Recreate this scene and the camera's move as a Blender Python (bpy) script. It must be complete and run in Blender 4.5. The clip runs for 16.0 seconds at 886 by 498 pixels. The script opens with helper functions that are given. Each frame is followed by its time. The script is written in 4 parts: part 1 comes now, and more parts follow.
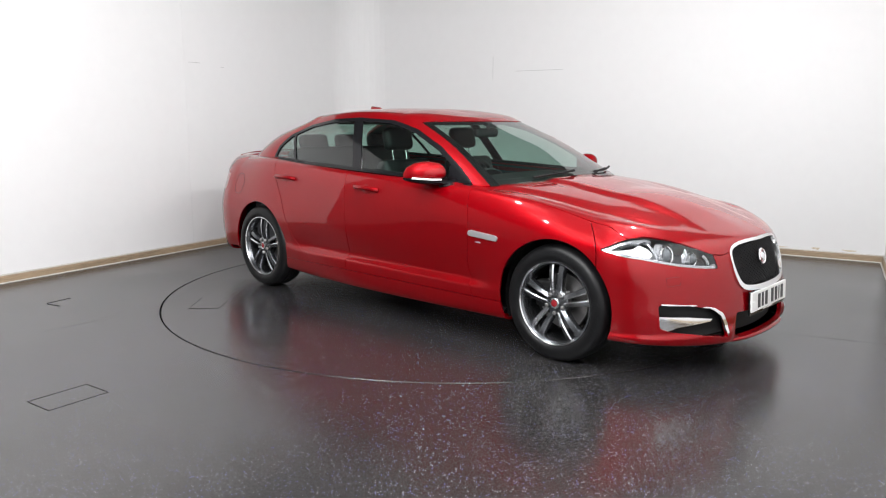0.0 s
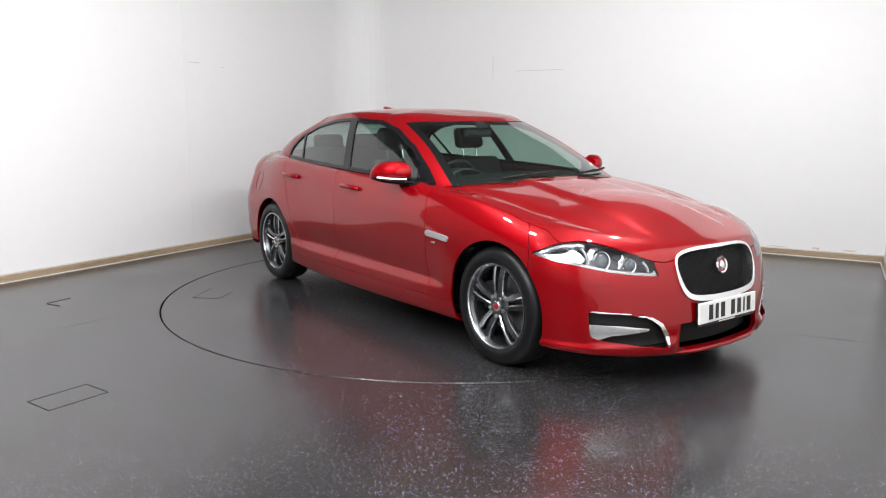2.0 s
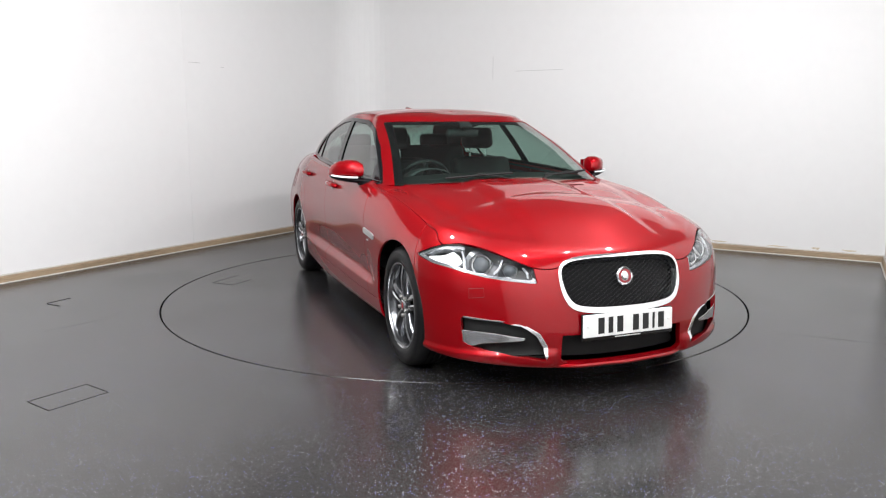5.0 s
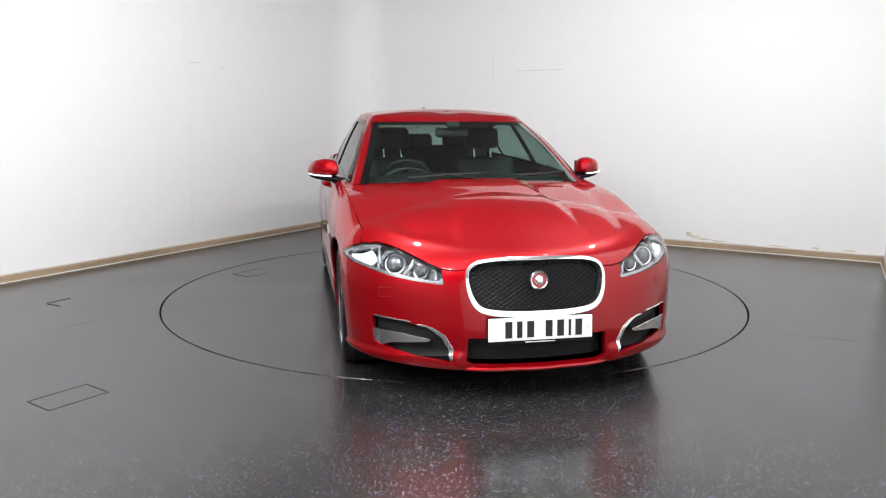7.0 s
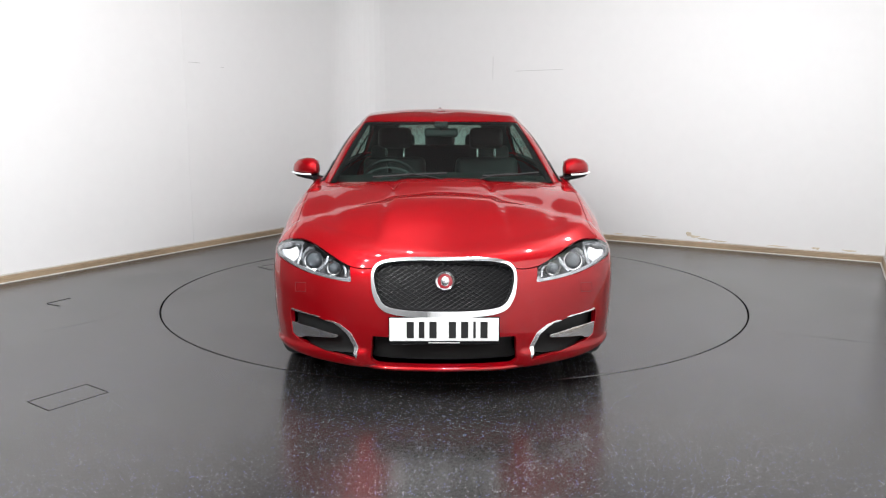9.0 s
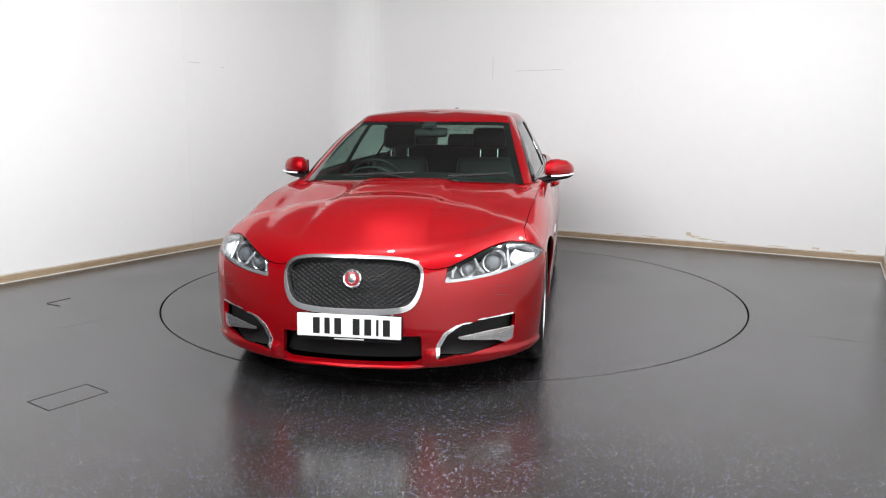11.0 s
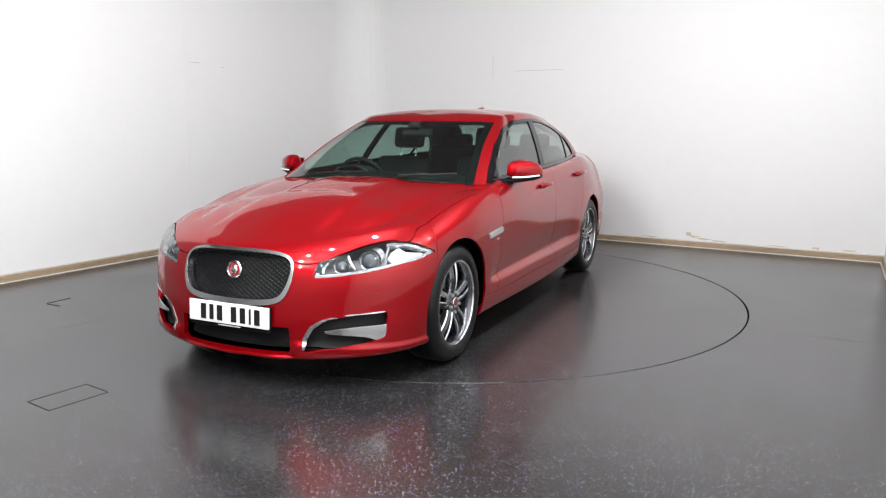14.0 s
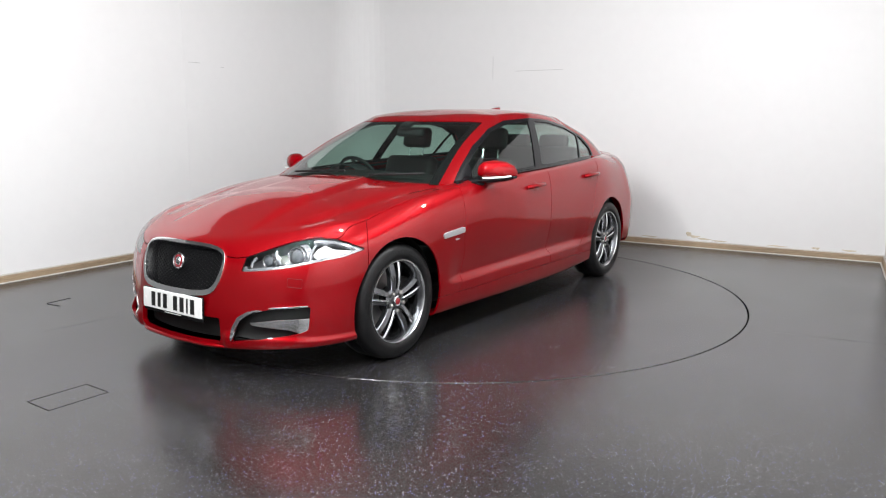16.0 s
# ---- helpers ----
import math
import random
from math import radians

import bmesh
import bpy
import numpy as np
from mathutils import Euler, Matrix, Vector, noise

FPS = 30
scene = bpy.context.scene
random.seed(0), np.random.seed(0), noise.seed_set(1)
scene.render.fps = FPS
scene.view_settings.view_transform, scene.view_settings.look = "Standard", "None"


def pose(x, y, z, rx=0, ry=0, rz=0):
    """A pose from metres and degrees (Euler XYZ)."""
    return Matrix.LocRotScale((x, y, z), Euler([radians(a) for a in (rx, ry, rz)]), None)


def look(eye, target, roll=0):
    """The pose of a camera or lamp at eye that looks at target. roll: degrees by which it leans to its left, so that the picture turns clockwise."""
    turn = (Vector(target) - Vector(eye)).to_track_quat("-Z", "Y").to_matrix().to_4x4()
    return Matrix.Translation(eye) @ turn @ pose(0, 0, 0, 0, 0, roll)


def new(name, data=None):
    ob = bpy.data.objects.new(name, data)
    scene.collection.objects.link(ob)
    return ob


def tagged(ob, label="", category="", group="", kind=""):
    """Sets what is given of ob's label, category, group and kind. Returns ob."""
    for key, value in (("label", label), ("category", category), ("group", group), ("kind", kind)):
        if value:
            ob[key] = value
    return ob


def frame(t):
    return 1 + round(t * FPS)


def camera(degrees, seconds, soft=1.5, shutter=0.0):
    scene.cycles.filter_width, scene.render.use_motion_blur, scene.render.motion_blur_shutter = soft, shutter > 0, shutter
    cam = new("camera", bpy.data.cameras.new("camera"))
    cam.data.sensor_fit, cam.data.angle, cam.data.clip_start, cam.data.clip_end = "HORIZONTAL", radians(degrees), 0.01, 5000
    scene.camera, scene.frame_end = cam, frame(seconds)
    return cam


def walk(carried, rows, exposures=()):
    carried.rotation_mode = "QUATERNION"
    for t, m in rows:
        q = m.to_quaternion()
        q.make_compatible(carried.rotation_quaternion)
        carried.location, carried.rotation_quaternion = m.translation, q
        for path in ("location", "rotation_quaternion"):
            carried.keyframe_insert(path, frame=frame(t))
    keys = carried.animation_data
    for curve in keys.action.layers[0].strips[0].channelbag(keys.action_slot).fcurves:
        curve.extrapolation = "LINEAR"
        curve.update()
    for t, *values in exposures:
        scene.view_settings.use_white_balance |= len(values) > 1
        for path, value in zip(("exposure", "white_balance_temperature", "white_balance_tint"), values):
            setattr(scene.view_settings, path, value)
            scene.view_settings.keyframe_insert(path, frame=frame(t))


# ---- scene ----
# ---- camera ----
cam = camera(61.73, 16.0, soft=1.15)
EYE = (0.0, -5.9495, 1.3369)
VIEW = look(EYE, (-0.1356, 3.9095, -0.3298), roll=0.12)
walk(cam, [(0.0, VIEW), (16.0, VIEW)])

# ---- light ----
scene.view_settings.exposure = 0.0
world = bpy.data.worlds.new("world")
scene.world = world
world.use_nodes = True
world.node_tree.nodes["Background"].inputs[0].default_value = (0.9, 0.95, 1.0, 1)
world.node_tree.nodes["Background"].inputs[1].default_value = 0.02

# room axes: along the back wall and towards the camera
CORNER = Vector((-1.332, 4.441, 0))
AX = Vector((0.8675, -0.4975, 0)).normalized()
BX = Vector((-0.4975, -0.8675, 0)).normalized()
WIDE, LONG, HIGH = 6.405, 10.6, 3.05
FLARE = 0.6    # the side wall runs out by this much over the room's length
WHITE = 5.5    # the left wall is white to here, its unseen rest grey to darken reflections


def place(a, b, z=0.0):
    return CORNER + AX * a + BX * b + Vector((0, 0, z))


# ---- materials ----
def material(name, color, rough=0.5, metal=0.0, coat=0.0, bump=0.0, scale=40.0, vary=0.0, spec=0.5, stretch=None):
    m = bpy.data.materials.new(name)
    m.use_nodes = True
    nt = m.node_tree
    b = nt.nodes["Principled BSDF"]
    b.inputs["Base Color"].default_value = (*color, 1)
    b.inputs["Roughness"].default_value = rough
    b.inputs["Metallic"].default_value = metal
    b.inputs["Coat Weight"].default_value = coat
    b.inputs["Coat Roughness"].default_value = 0.02
    b.inputs["Coat IOR"].default_value = 1.45
    b.inputs["Specular IOR Level"].default_value = spec
    if vary or bump:
        tc = nt.nodes.new("ShaderNodeTexCoord")
        mp = nt.nodes.new("ShaderNodeMapping")
        mp.inputs["Scale"].default_value = stretch or (1, 1, 1)
        n1 = nt.nodes.new("ShaderNodeTexNoise")
        n1.inputs["Scale"].default_value = scale
        n1.inputs["Detail"].default_value = 6
        nt.links.new(tc.outputs["Object"], mp.inputs["Vector"])
        nt.links.new(mp.outputs["Vector"], n1.inputs["Vector"])
        if vary:
            n2 = nt.nodes.new("ShaderNodeTexNoise")
            n2.inputs["Scale"].default_value = scale * 0.06
            nt.links.new(mp.outputs["Vector"], n2.inputs["Vector"])
            add = nt.nodes.new("ShaderNodeMath")
            add.operation = "ADD"
            nt.links.new(n1.outputs["Fac"], add.inputs[0])
            nt.links.new(n2.outputs["Fac"], add.inputs[1])
            mr = nt.nodes.new("ShaderNodeMapRange")
            mr.inputs[1].default_value, mr.inputs[2].default_value = 0.6, 1.4
            mr.inputs[3].default_value, mr.inputs[4].default_value = 1 - vary, 1 + vary
            nt.links.new(add.outputs[0], mr.inputs[0])
            mx = nt.nodes.new("ShaderNodeMix")
            mx.data_type, mx.blend_type = "RGBA", "MULTIPLY"
            mx.inputs[0].default_value = 1
            mx.inputs[6].default_value = (*color, 1)
            nt.links.new(mr.outputs[0], mx.inputs[7])
            nt.links.new(mx.outputs[2], b.inputs["Base Color"])
        if bump:
            bp = nt.nodes.new("ShaderNodeBump")
            bp.inputs["Strength"].default_value = bump
            bp.inputs["Distance"].default_value = 0.002
            nt.links.new(n1.outputs["Fac"], bp.inputs["Height"])
            nt.links.new(bp.outputs["Normal"], b.inputs["Normal"])
    return m


def glass_material(name, tint, base=0.05):
    m = bpy.data.materials.new(name)
    m.use_nodes = True
    nt = m.node_tree
    nt.nodes.remove(nt.nodes["Principled BSDF"])
    tr = nt.nodes.new("ShaderNodeBsdfTransparent")
    tr.inputs[0].default_value = (*tint, 1)
    gl = nt.nodes.new("ShaderNodeBsdfGlossy")
    gl.inputs["Roughness"].default_value = 0.01
    lw = nt.nodes.new("ShaderNodeLayerWeight")
    lw.inputs[0].default_value = 0.5
    po = nt.nodes.new("ShaderNodeMath")
    po.operation = "POWER"
    po.inputs[1].default_value = 3.2
    fr = nt.nodes.new("ShaderNodeMath")
    fr.operation = "MULTIPLY_ADD"
    fr.inputs[1].default_value, fr.inputs[2].default_value = 0.9, base
    nt.links.new(lw.outputs["Facing"], po.inputs[0])
    nt.links.new(po.outputs[0], fr.inputs[0])
    mx = nt.nodes.new("ShaderNodeMixShader")
    nt.links.new(fr.outputs[0], mx.inputs[0])
    nt.links.new(tr.outputs[0], mx.inputs[1])
    nt.links.new(gl.outputs[0], mx.inputs[2])
    nt.links.new(mx.outputs[0], nt.nodes["Material Output"].inputs[0])
    return m


def floor_material():
    # dark vinyl with blue and white glitter flecks and worn, cloudy gloss
    m = material("speckled_vinyl", (0.06, 0.057, 0.055), rough=0.3, spec=0.8)
    nt = m.node_tree
    b = nt.nodes["Principled BSDF"]
    tc = nt.nodes.new("ShaderNodeTexCoord")
    vo = nt.nodes.new("ShaderNodeTexVoronoi")
    vo.inputs["Scale"].default_value = 118
    sep = nt.nodes.new("ShaderNodeSeparateColor")
    pick = nt.nodes.new("ShaderNodeMath")
    pick.operation = "GREATER_THAN"
    pick.inputs[1].default_value = 0.67
    dot = nt.nodes.new("ShaderNodeMath")
    dot.operation = "LESS_THAN"
    dot.inputs[1].default_value = 0.205
    both = nt.nodes.new("ShaderNodeMath")
    both.operation = "MULTIPLY"
    hue = nt.nodes.new("ShaderNodeValToRGB")
    e = hue.color_ramp.elements
    e[0].position, e[0].color = 0.0, (0.16, 0.18, 0.60, 1)
    e[1].position, e[1].color = 0.75, (0.62, 0.62, 0.68, 1)
    e.new(0.35).color = (0.28, 0.30, 0.60, 1)
    cl = nt.nodes.new("ShaderNodeTexNoise")
    cl.inputs["Scale"].default_value = 0.9
    cl.inputs["Detail"].default_value = 7
    base = nt.nodes.new("ShaderNodeValToRGB")
    e = base.color_ramp.elements
    e[0].position, e[0].color = 0.3, (0.017, 0.016, 0.0155, 1)
    e[1].position, e[1].color = 0.7, (0.028, 0.026, 0.025, 1)
    mx = nt.nodes.new("ShaderNodeMix")
    mx.data_type = "RGBA"
    rough = nt.nodes.new("ShaderNodeMapRange")
    rough.inputs[1].default_value, rough.inputs[2].default_value = 0.3, 0.7
    rough.inputs[3].default_value, rough.inputs[4].default_value = 0.20, 0.27
    fine = nt.nodes.new("ShaderNodeTexNoise")
    fine.inputs["Scale"].default_value = 60
    bp = nt.nodes.new("ShaderNodeBump")
    bp.inputs["Strength"].default_value, bp.inputs["Distance"].default_value = 0.12, 0.002
    L = nt.links.new
    for n in (vo, cl, fine):
        L(tc.outputs["Object"], n.inputs["Vector"])
    L(vo.outputs["Color"], sep.inputs[0])
    L(sep.outputs[0], pick.inputs[0])
    L(vo.outputs["Distance"], dot.inputs[0])
    L(pick.outputs[0], both.inputs[0])
    L(dot.outputs[0], both.inputs[1])
    L(sep.outputs[1], hue.inputs[0])
    L(cl.outputs["Fac"], base.inputs[0])
    L(both.outputs[0], mx.inputs[0])
    L(base.outputs[0], mx.inputs[6])
    L(hue.outputs[0], mx.inputs[7])
    L(mx.outputs[2], b.inputs["Base Color"])
    L(cl.outputs["Fac"], rough.inputs[0])
    L(rough.outputs[0], b.inputs["Roughness"])
    L(fine.outputs["Fac"], bp.inputs["Height"])
    L(bp.outputs["Normal"], b.inputs["Normal"])
    return m


FLOOR = floor_material()
WALL = material("white_wall_paint", (0.80, 0.79, 0.785), rough=0.55, bump=0.1, scale=9, vary=0.015)
# grey of the unseen walls, tuned by what paint and chrome mirror
DARK = material("unseen_wall_grey", (0.17, 0.17, 0.17), rough=0.9, vary=0.1, scale=8)
SIDE = material("side_wall_paint", (0.78, 0.775, 0.77), rough=0.6, bump=0.1, scale=9, vary=0.02)
CEIL = material("ceiling_paint", (0.14, 0.14, 0.14), rough=0.8, vary=0.03, scale=6)
WOOD = material("worn_skirting_wood", (0.34, 0.25, 0.16), rough=0.6, vary=0.35, scale=14, bump=0.3, stretch=(1, 1, 6))
SEAL = material("grubby_white_sealant", (0.6, 0.57, 0.52), rough=0.6, vary=0.25, scale=30)
PLASTER = material("crumbled_plaster", (0.62, 0.54, 0.42), rough=0.9, vary=0.3, scale=60, bump=0.5)
SEAM = material("vinyl_seam", (0.055, 0.052, 0.050), rough=0.35)
JOINT = material("dusty_floor_joint", (0.012, 0.011, 0.010), rough=0.7)
GAP = material("black_gap_rubber", (0.01, 0.01, 0.01), rough=0.7)
SCUFF = material("grey_scuff", (0.50, 0.49, 0.48), rough=0.6)
LAMP_RING = material("white_lamp_ring", (0.8, 0.8, 0.8), rough=0.4)
PAINT = material("red_metallic_paint", (0.27, 0.0004, 0.0035), rough=0.36, metal=0.5, coat=1.0, spec=0.0)
BLACK = material("gloss_black_trim", (0.006, 0.006, 0.007), rough=0.10, spec=0.3)
MATT = material("matt_black_plastic", (0.010, 0.010, 0.010), rough=0.6, bump=0.1, scale=200, spec=0.2)
MESH = material("black_mesh_plastic", (0.004, 0.004, 0.005), rough=0.3, spec=0.2)
CHROME = material("chrome", (0.90, 0.90, 0.91), rough=0.11, metal=1.0)
SATIN = material("satin_chrome", (0.75, 0.75, 0.76), rough=0.22, metal=1.0)
VENT = material("brushed_silver", (0.55, 0.55, 0.56), rough=0.38, metal=0.7)
RUBBER = material("tyre_rubber", (0.006, 0.006, 0.0065), rough=0.40, bump=0.25, scale=120, vary=0.35, spec=0.28)
ALLOY = material("graphite_alloy", (0.12, 0.123, 0.132), rough=0.24, metal=0.9, coat=0.5)
ALLOY_CUT = material("polished_alloy", (0.72, 0.73, 0.75), rough=0.2, metal=1.0)
STEEL = material("brake_steel", (0.35, 0.34, 0.33), rough=0.4, metal=1.0, vary=0.2, scale=20)
CAP_RED = material("red_enamel", (0.24, 0.012, 0.018), rough=0.25, coat=0.6)
SEAT = material("black_leather", (0.011, 0.011, 0.012), rough=0.5, bump=0.2, scale=150, spec=0.3)
DASH = material("dark_dash_plastic", (0.025, 0.025, 0.027), rough=0.6, bump=0.15, scale=180)
LINER = material("grey_headlining", (0.04, 0.04, 0.04), rough=0.9)
PLATE = material("white_plate", (0.80, 0.80, 0.78), rough=0.35)
INK = material("black_ink", (0.01, 0.01, 0.01), rough=0.4)
TAIL = material("red_lamp_plastic", (0.4, 0.006, 0.01), rough=0.1, coat=1.0)
LAMP_IN = material("lamp_housing", (0.46, 0.47, 0.49), rough=0.22, metal=0.8)
LAMP_DK = material("lamp_dark", (0.10, 0.10, 0.105), rough=0.35, metal=0.3)
GLASS = glass_material("tinted_window_glass", (0.56, 0.72, 0.66))
CLEAR = glass_material("clear_lamp_lens", (0.93, 0.94, 0.95))
GAP_RED = material("shadowed_red_joint", (0.12, 0.004, 0.006), rough=0.6)
WHITE_PLASTIC = material("bright_reflector", (0.85, 0.86, 0.87), rough=0.25)
LENS = material("projector_glass", (0.08, 0.09, 0.1), rough=0.03, coat=1.0)


# ---- building helpers ----
def mesh_object(name, verts, faces, mat, parent=None, label="", normals=None, smooth=False):
    me = bpy.data.meshes.new(name)
    me.from_pydata([tuple(v) for v in verts], [], [tuple(f) for f in faces])
    me.materials.append(mat)
    if smooth or normals is not None:
        me.polygons.foreach_set("use_smooth", [True] * len(me.polygons))
    me.update()
    if normals is not None:
        me.normals_split_custom_set_from_vertices([tuple(n) for n in normals])
    ob = new(name, me)
    ob.parent = parent
    if label:
        tagged(ob, label)
    return ob


def part(name, bm, mat, parent=None, label="", smooth=False):
    me = bpy.data.meshes.new(name)
    bmesh.ops.recalc_face_normals(bm, faces=bm.faces)
    bm.to_mesh(me)
    bm.free()
    me.materials.append(mat)
    if smooth:
        me.polygons.foreach_set("use_smooth", [True] * len(me.polygons))
        me.set_sharp_from_angle(angle=radians(40))
    ob = new(name, me)
    ob.parent = parent
    if label:
        tagged(ob, label)
    return ob


def box(size, at=(0, 0, 0), turn=(0, 0, 0), bevel=0.0, bm=None, segs=2):
    out = bm or bmesh.new()
    made = bmesh.ops.create_cube(out, size=1.0, matrix=pose(*at, *turn) @ Matrix.Diagonal((*size, 1)))
    if bevel:
        es = list({e for v in made["verts"] for e in v.link_edges})
        bmesh.ops.bevel(out, geom=es, offset=bevel, segments=segs, profile=0.5, affect="EDGES")
    return out


def lathe(profile, steps=48, bm=None, axis="y", m=None):
    """Turns (radius, along) pairs round the axis."""
    out = bm or bmesh.new()
    m = m or Matrix()
    rings = []
    for r, a in profile:
        ring = []
        for i in range(steps):
            t = 2 * math.pi * i / steps
            c, s = r * math.cos(t), r * math.sin(t)
            p = (c, a, s) if axis == "y" else (c, s, a) if axis == "z" else (a, c, s)
            ring.append(out.verts.new(m @ Vector(p)))
        rings.append(ring)
    for r0, r1 in zip(rings, rings[1:]):
        for i in range(steps):
            j = (i + 1) % steps
            out.faces.new((r0[i], r0[j], r1[j], r1[i]))
    return out


def tube(points, radius, steps=8, bm=None, closed=False, flat=1.0):
    """A round bar along the points."""
    out = bm or bmesh.new()
    pts = [Vector(p) for p in points]
    n = len(pts)
    rings = []
    for i, p in enumerate(pts):
        a = pts[(i - 1) % n] if (closed or i) else p
        b = pts[(i + 1) % n] if (closed or i < n - 1) else p
        d = (b - a).normalized()
        up = Vector((0, 0, 1)) if abs(d.z) < 0.9 else Vector((1, 0, 0))
        s = d.cross(up).normalized()
        u = s.cross(d)
        rings.append([out.verts.new(p + radius * (math.cos(2 * math.pi * k / steps) * s + flat * math.sin(2 * math.pi * k / steps) * u)) for k in range(steps)])
    pairs = list(zip(rings, rings[1:])) + ([(rings[-1], rings[0])] if closed else [])
    for r0, r1 in pairs:
        for k in range(steps):
            out.faces.new((r0[k], r0[(k + 1) % steps], r1[(k + 1) % steps], r1[k]))
    if not closed:
        out.faces.new(rings[0])
        out.faces.new(rings[-1][::-1])
    return out


def curve_points(keys, n=24, closed=False):
    """A smooth line through a few points."""
    k = [np.array(p, float) for p in keys]
    m = len(k)
    out = []
    for i in range(m if closed else m - 1):
        p0, p1, p2, p3 = (k[(i + j) % m] for j in (-1, 0, 1, 2)) if closed else (k[max(i - 1, 0)], k[i], k[i + 1], k[min(i + 2, m - 1)])
        for t in np.arange(n) / n:
            out.append(0.5 * (2 * p1 + (p2 - p0) * t + (2 * p0 - 5 * p1 + 4 * p2 - p3) * t ** 2 + (3 * p1 - p0 - 3 * p2 + p3) * t ** 3))
    if not closed:
        out.append(k[-1])
    return out


# ---- room ----
def slab(name, corners, thick, mat):
    """A flat slab: corners on its face, thickness away from the room."""
    t = Vector(thick)
    c = [Vector(p) for p in corners]
    return tagged(mesh_object(name, [*c, *(p + t for p in c)], [(0, 1, 2, 3), (7, 6, 5, 4), (0, 4, 5, 1), (1, 5, 6, 2), (2, 6, 7, 3), (3, 7, 4, 0)], mat), kind="structure")


RADIUS = 2.2507


def room():
    # floor with the round hole of the turntable
    vs, fs = [], []
    n = 128
    outer = []
    ring = [(RADIUS + 0.006) * Vector((math.cos(2 * math.pi * i / n), math.sin(2 * math.pi * i / n), 0)) for i in range(n)]
    for p in ring:
        d = p.normalized()
        best = 99.0
        for o, nrm in ((CORNER, -AX), (CORNER, -BX), (place(WIDE + FLARE, 0), AX), (place(0, LONG), BX)):
            k = d.dot(nrm)
            if k > 1e-6:
                best = min(best, (o.dot(nrm) + 0.05) / k)
        outer.append(d * best)
    extra = [place(-0.05, -0.05), place(WIDE + FLARE + 0.05, -0.05), place(WIDE + FLARE + 0.05, LONG + 0.05), place(-0.05, LONG + 0.05)]
    for e in extra:
        i = min(range(n), key=lambda q: -outer[q].normalized().dot(e.normalized()))
        outer[i] = e
    vs = [*ring, *outer, *(p - Vector((0, 0, 0.12)) for p in ring)]
    for i in range(n):
        j = (i + 1) % n
        fs += [(i, n + i, n + j, j), (i, j, 2 * n + j, 2 * n + i)]
    floor = tagged(mesh_object("floor", vs, fs, FLOOR), "dark speckled vinyl floor with glitter flecks, scuffed and semi-gloss", "floor", kind="structure")
    pit = bmesh.new()
    bmesh.ops.create_circle(pit, cap_ends=True, segments=96, radius=RADIUS + 0.1, matrix=pose(0, 0, -0.115))
    tagged(part("turntable_pit", pit, GAP), "black pit under the turntable edge", "pit", kind="structure")
    # hatch covers and scuff lines in the floor
    hatch = new("floor_hatch")
    tagged(hatch, "small square floor hatch outlined by a dark joint", "hatch")
    hatch.location = (-1.9, -2.48, 0)
    hatch.rotation_euler = (0, 0, radians(56))
    joint_square(hatch, 0.30, 0.20, 0.0022)
    flap = new("floor_hatch")
    tagged(flap, "lifted vinyl corner of a floor hatch", "hatch")
    flap.location = (-2.95, -0.53, 0)
    flap.rotation_euler = (0, 0, radians(64))
    part("joint", box((0.20, 0.004, 0.003), (0.02, 0.07, 0.0012)), GAP, flap)
    part("joint", box((0.005, 0.15, 0.003), (-0.09, -0.02, 0.0012)), GAP, flap)
    # scuffs and filled joints on the walls
    for a, b, z, da, db, dz in ((0, 2.80, 1.965, 0, .16, .004), (0, 2.42, 1.94, 0, .06, .004), (2.70, 0, 1.965, .60, 0, .004), (2.09, 0, 2.01, .004, 0, .28),
                                (2.5, 0, .67, .32, 0, .004), (2.2, 0, .60, .25, 0, .003)):
        ob = mesh_object("wall_scuff", *flat_box(a, b, z, da, db, dz), SCUFF)
        tagged(ob, "thin grey scuff line on the white wall", "scuff")
    # broken plaster and brown stains just above the skirting
    rng = random.Random(4)
    for a, z, w, h in ((4.54, .140, .035, .035), (4.60, .118, .06, .016), (4.70, .098, .07, .012), (4.86, .088, .10, .008), (5.42, .085, .12, .007), (5.80, .090, .05, .012), (6.10, .092, .09, .010), (4.10, .084, .10, .006), (3.75, .086, .06, .007)):
        rim = []
        for k in range(16):
            t = 2 * math.pi * k / 16
            q = rng.uniform(.55, 1.15)
            rim.append((a + w * q * math.cos(t), max(z + h * q * math.sin(t), .0755)))
        vs = [place(p, .0025, r) for p, r in rim] + [place(p, -.002, r) for p, r in rim] + [place(a, .004, z)]
        fs = [(k, (k + 1) % 16, 16 + (k + 1) % 16, 16 + k) for k in range(16)] + [(k, (k + 1) % 16, 32) for k in range(16)]
        tagged(mesh_object("plaster_patch", vs, fs, PLASTER), "crumbling beige plaster patch above the skirting", "plaster", "plaster patches")
    ob = mesh_object("wall_joint", *flat_box(0, 2.93, 1.35, 0, .012, 3.3), WALL)
    tagged(ob, "raised filled joint between white wall boards", "joint")
    # welded seams between the vinyl sheets
    for x0, y0, x1, y1 in ((2.1, -1.25, 3.85, -2.0), (-2.66, -1.34, -2.35, -0.92)):
        d = Vector((x1 - x0, y1 - y0, 0))
        ob = part("floor_seam", box((d.length, 0.003, 0.001), (0, 0, 0.0002)), SEAM)
        ob.location = ((x0 + x1) / 2, (y0 + y1) / 2, 0)
        ob.rotation_euler = (0, 0, math.atan2(d.y, d.x))
        tagged(ob, "thin welded seam between dark vinyl floor sheets", "seam", kind="structure")
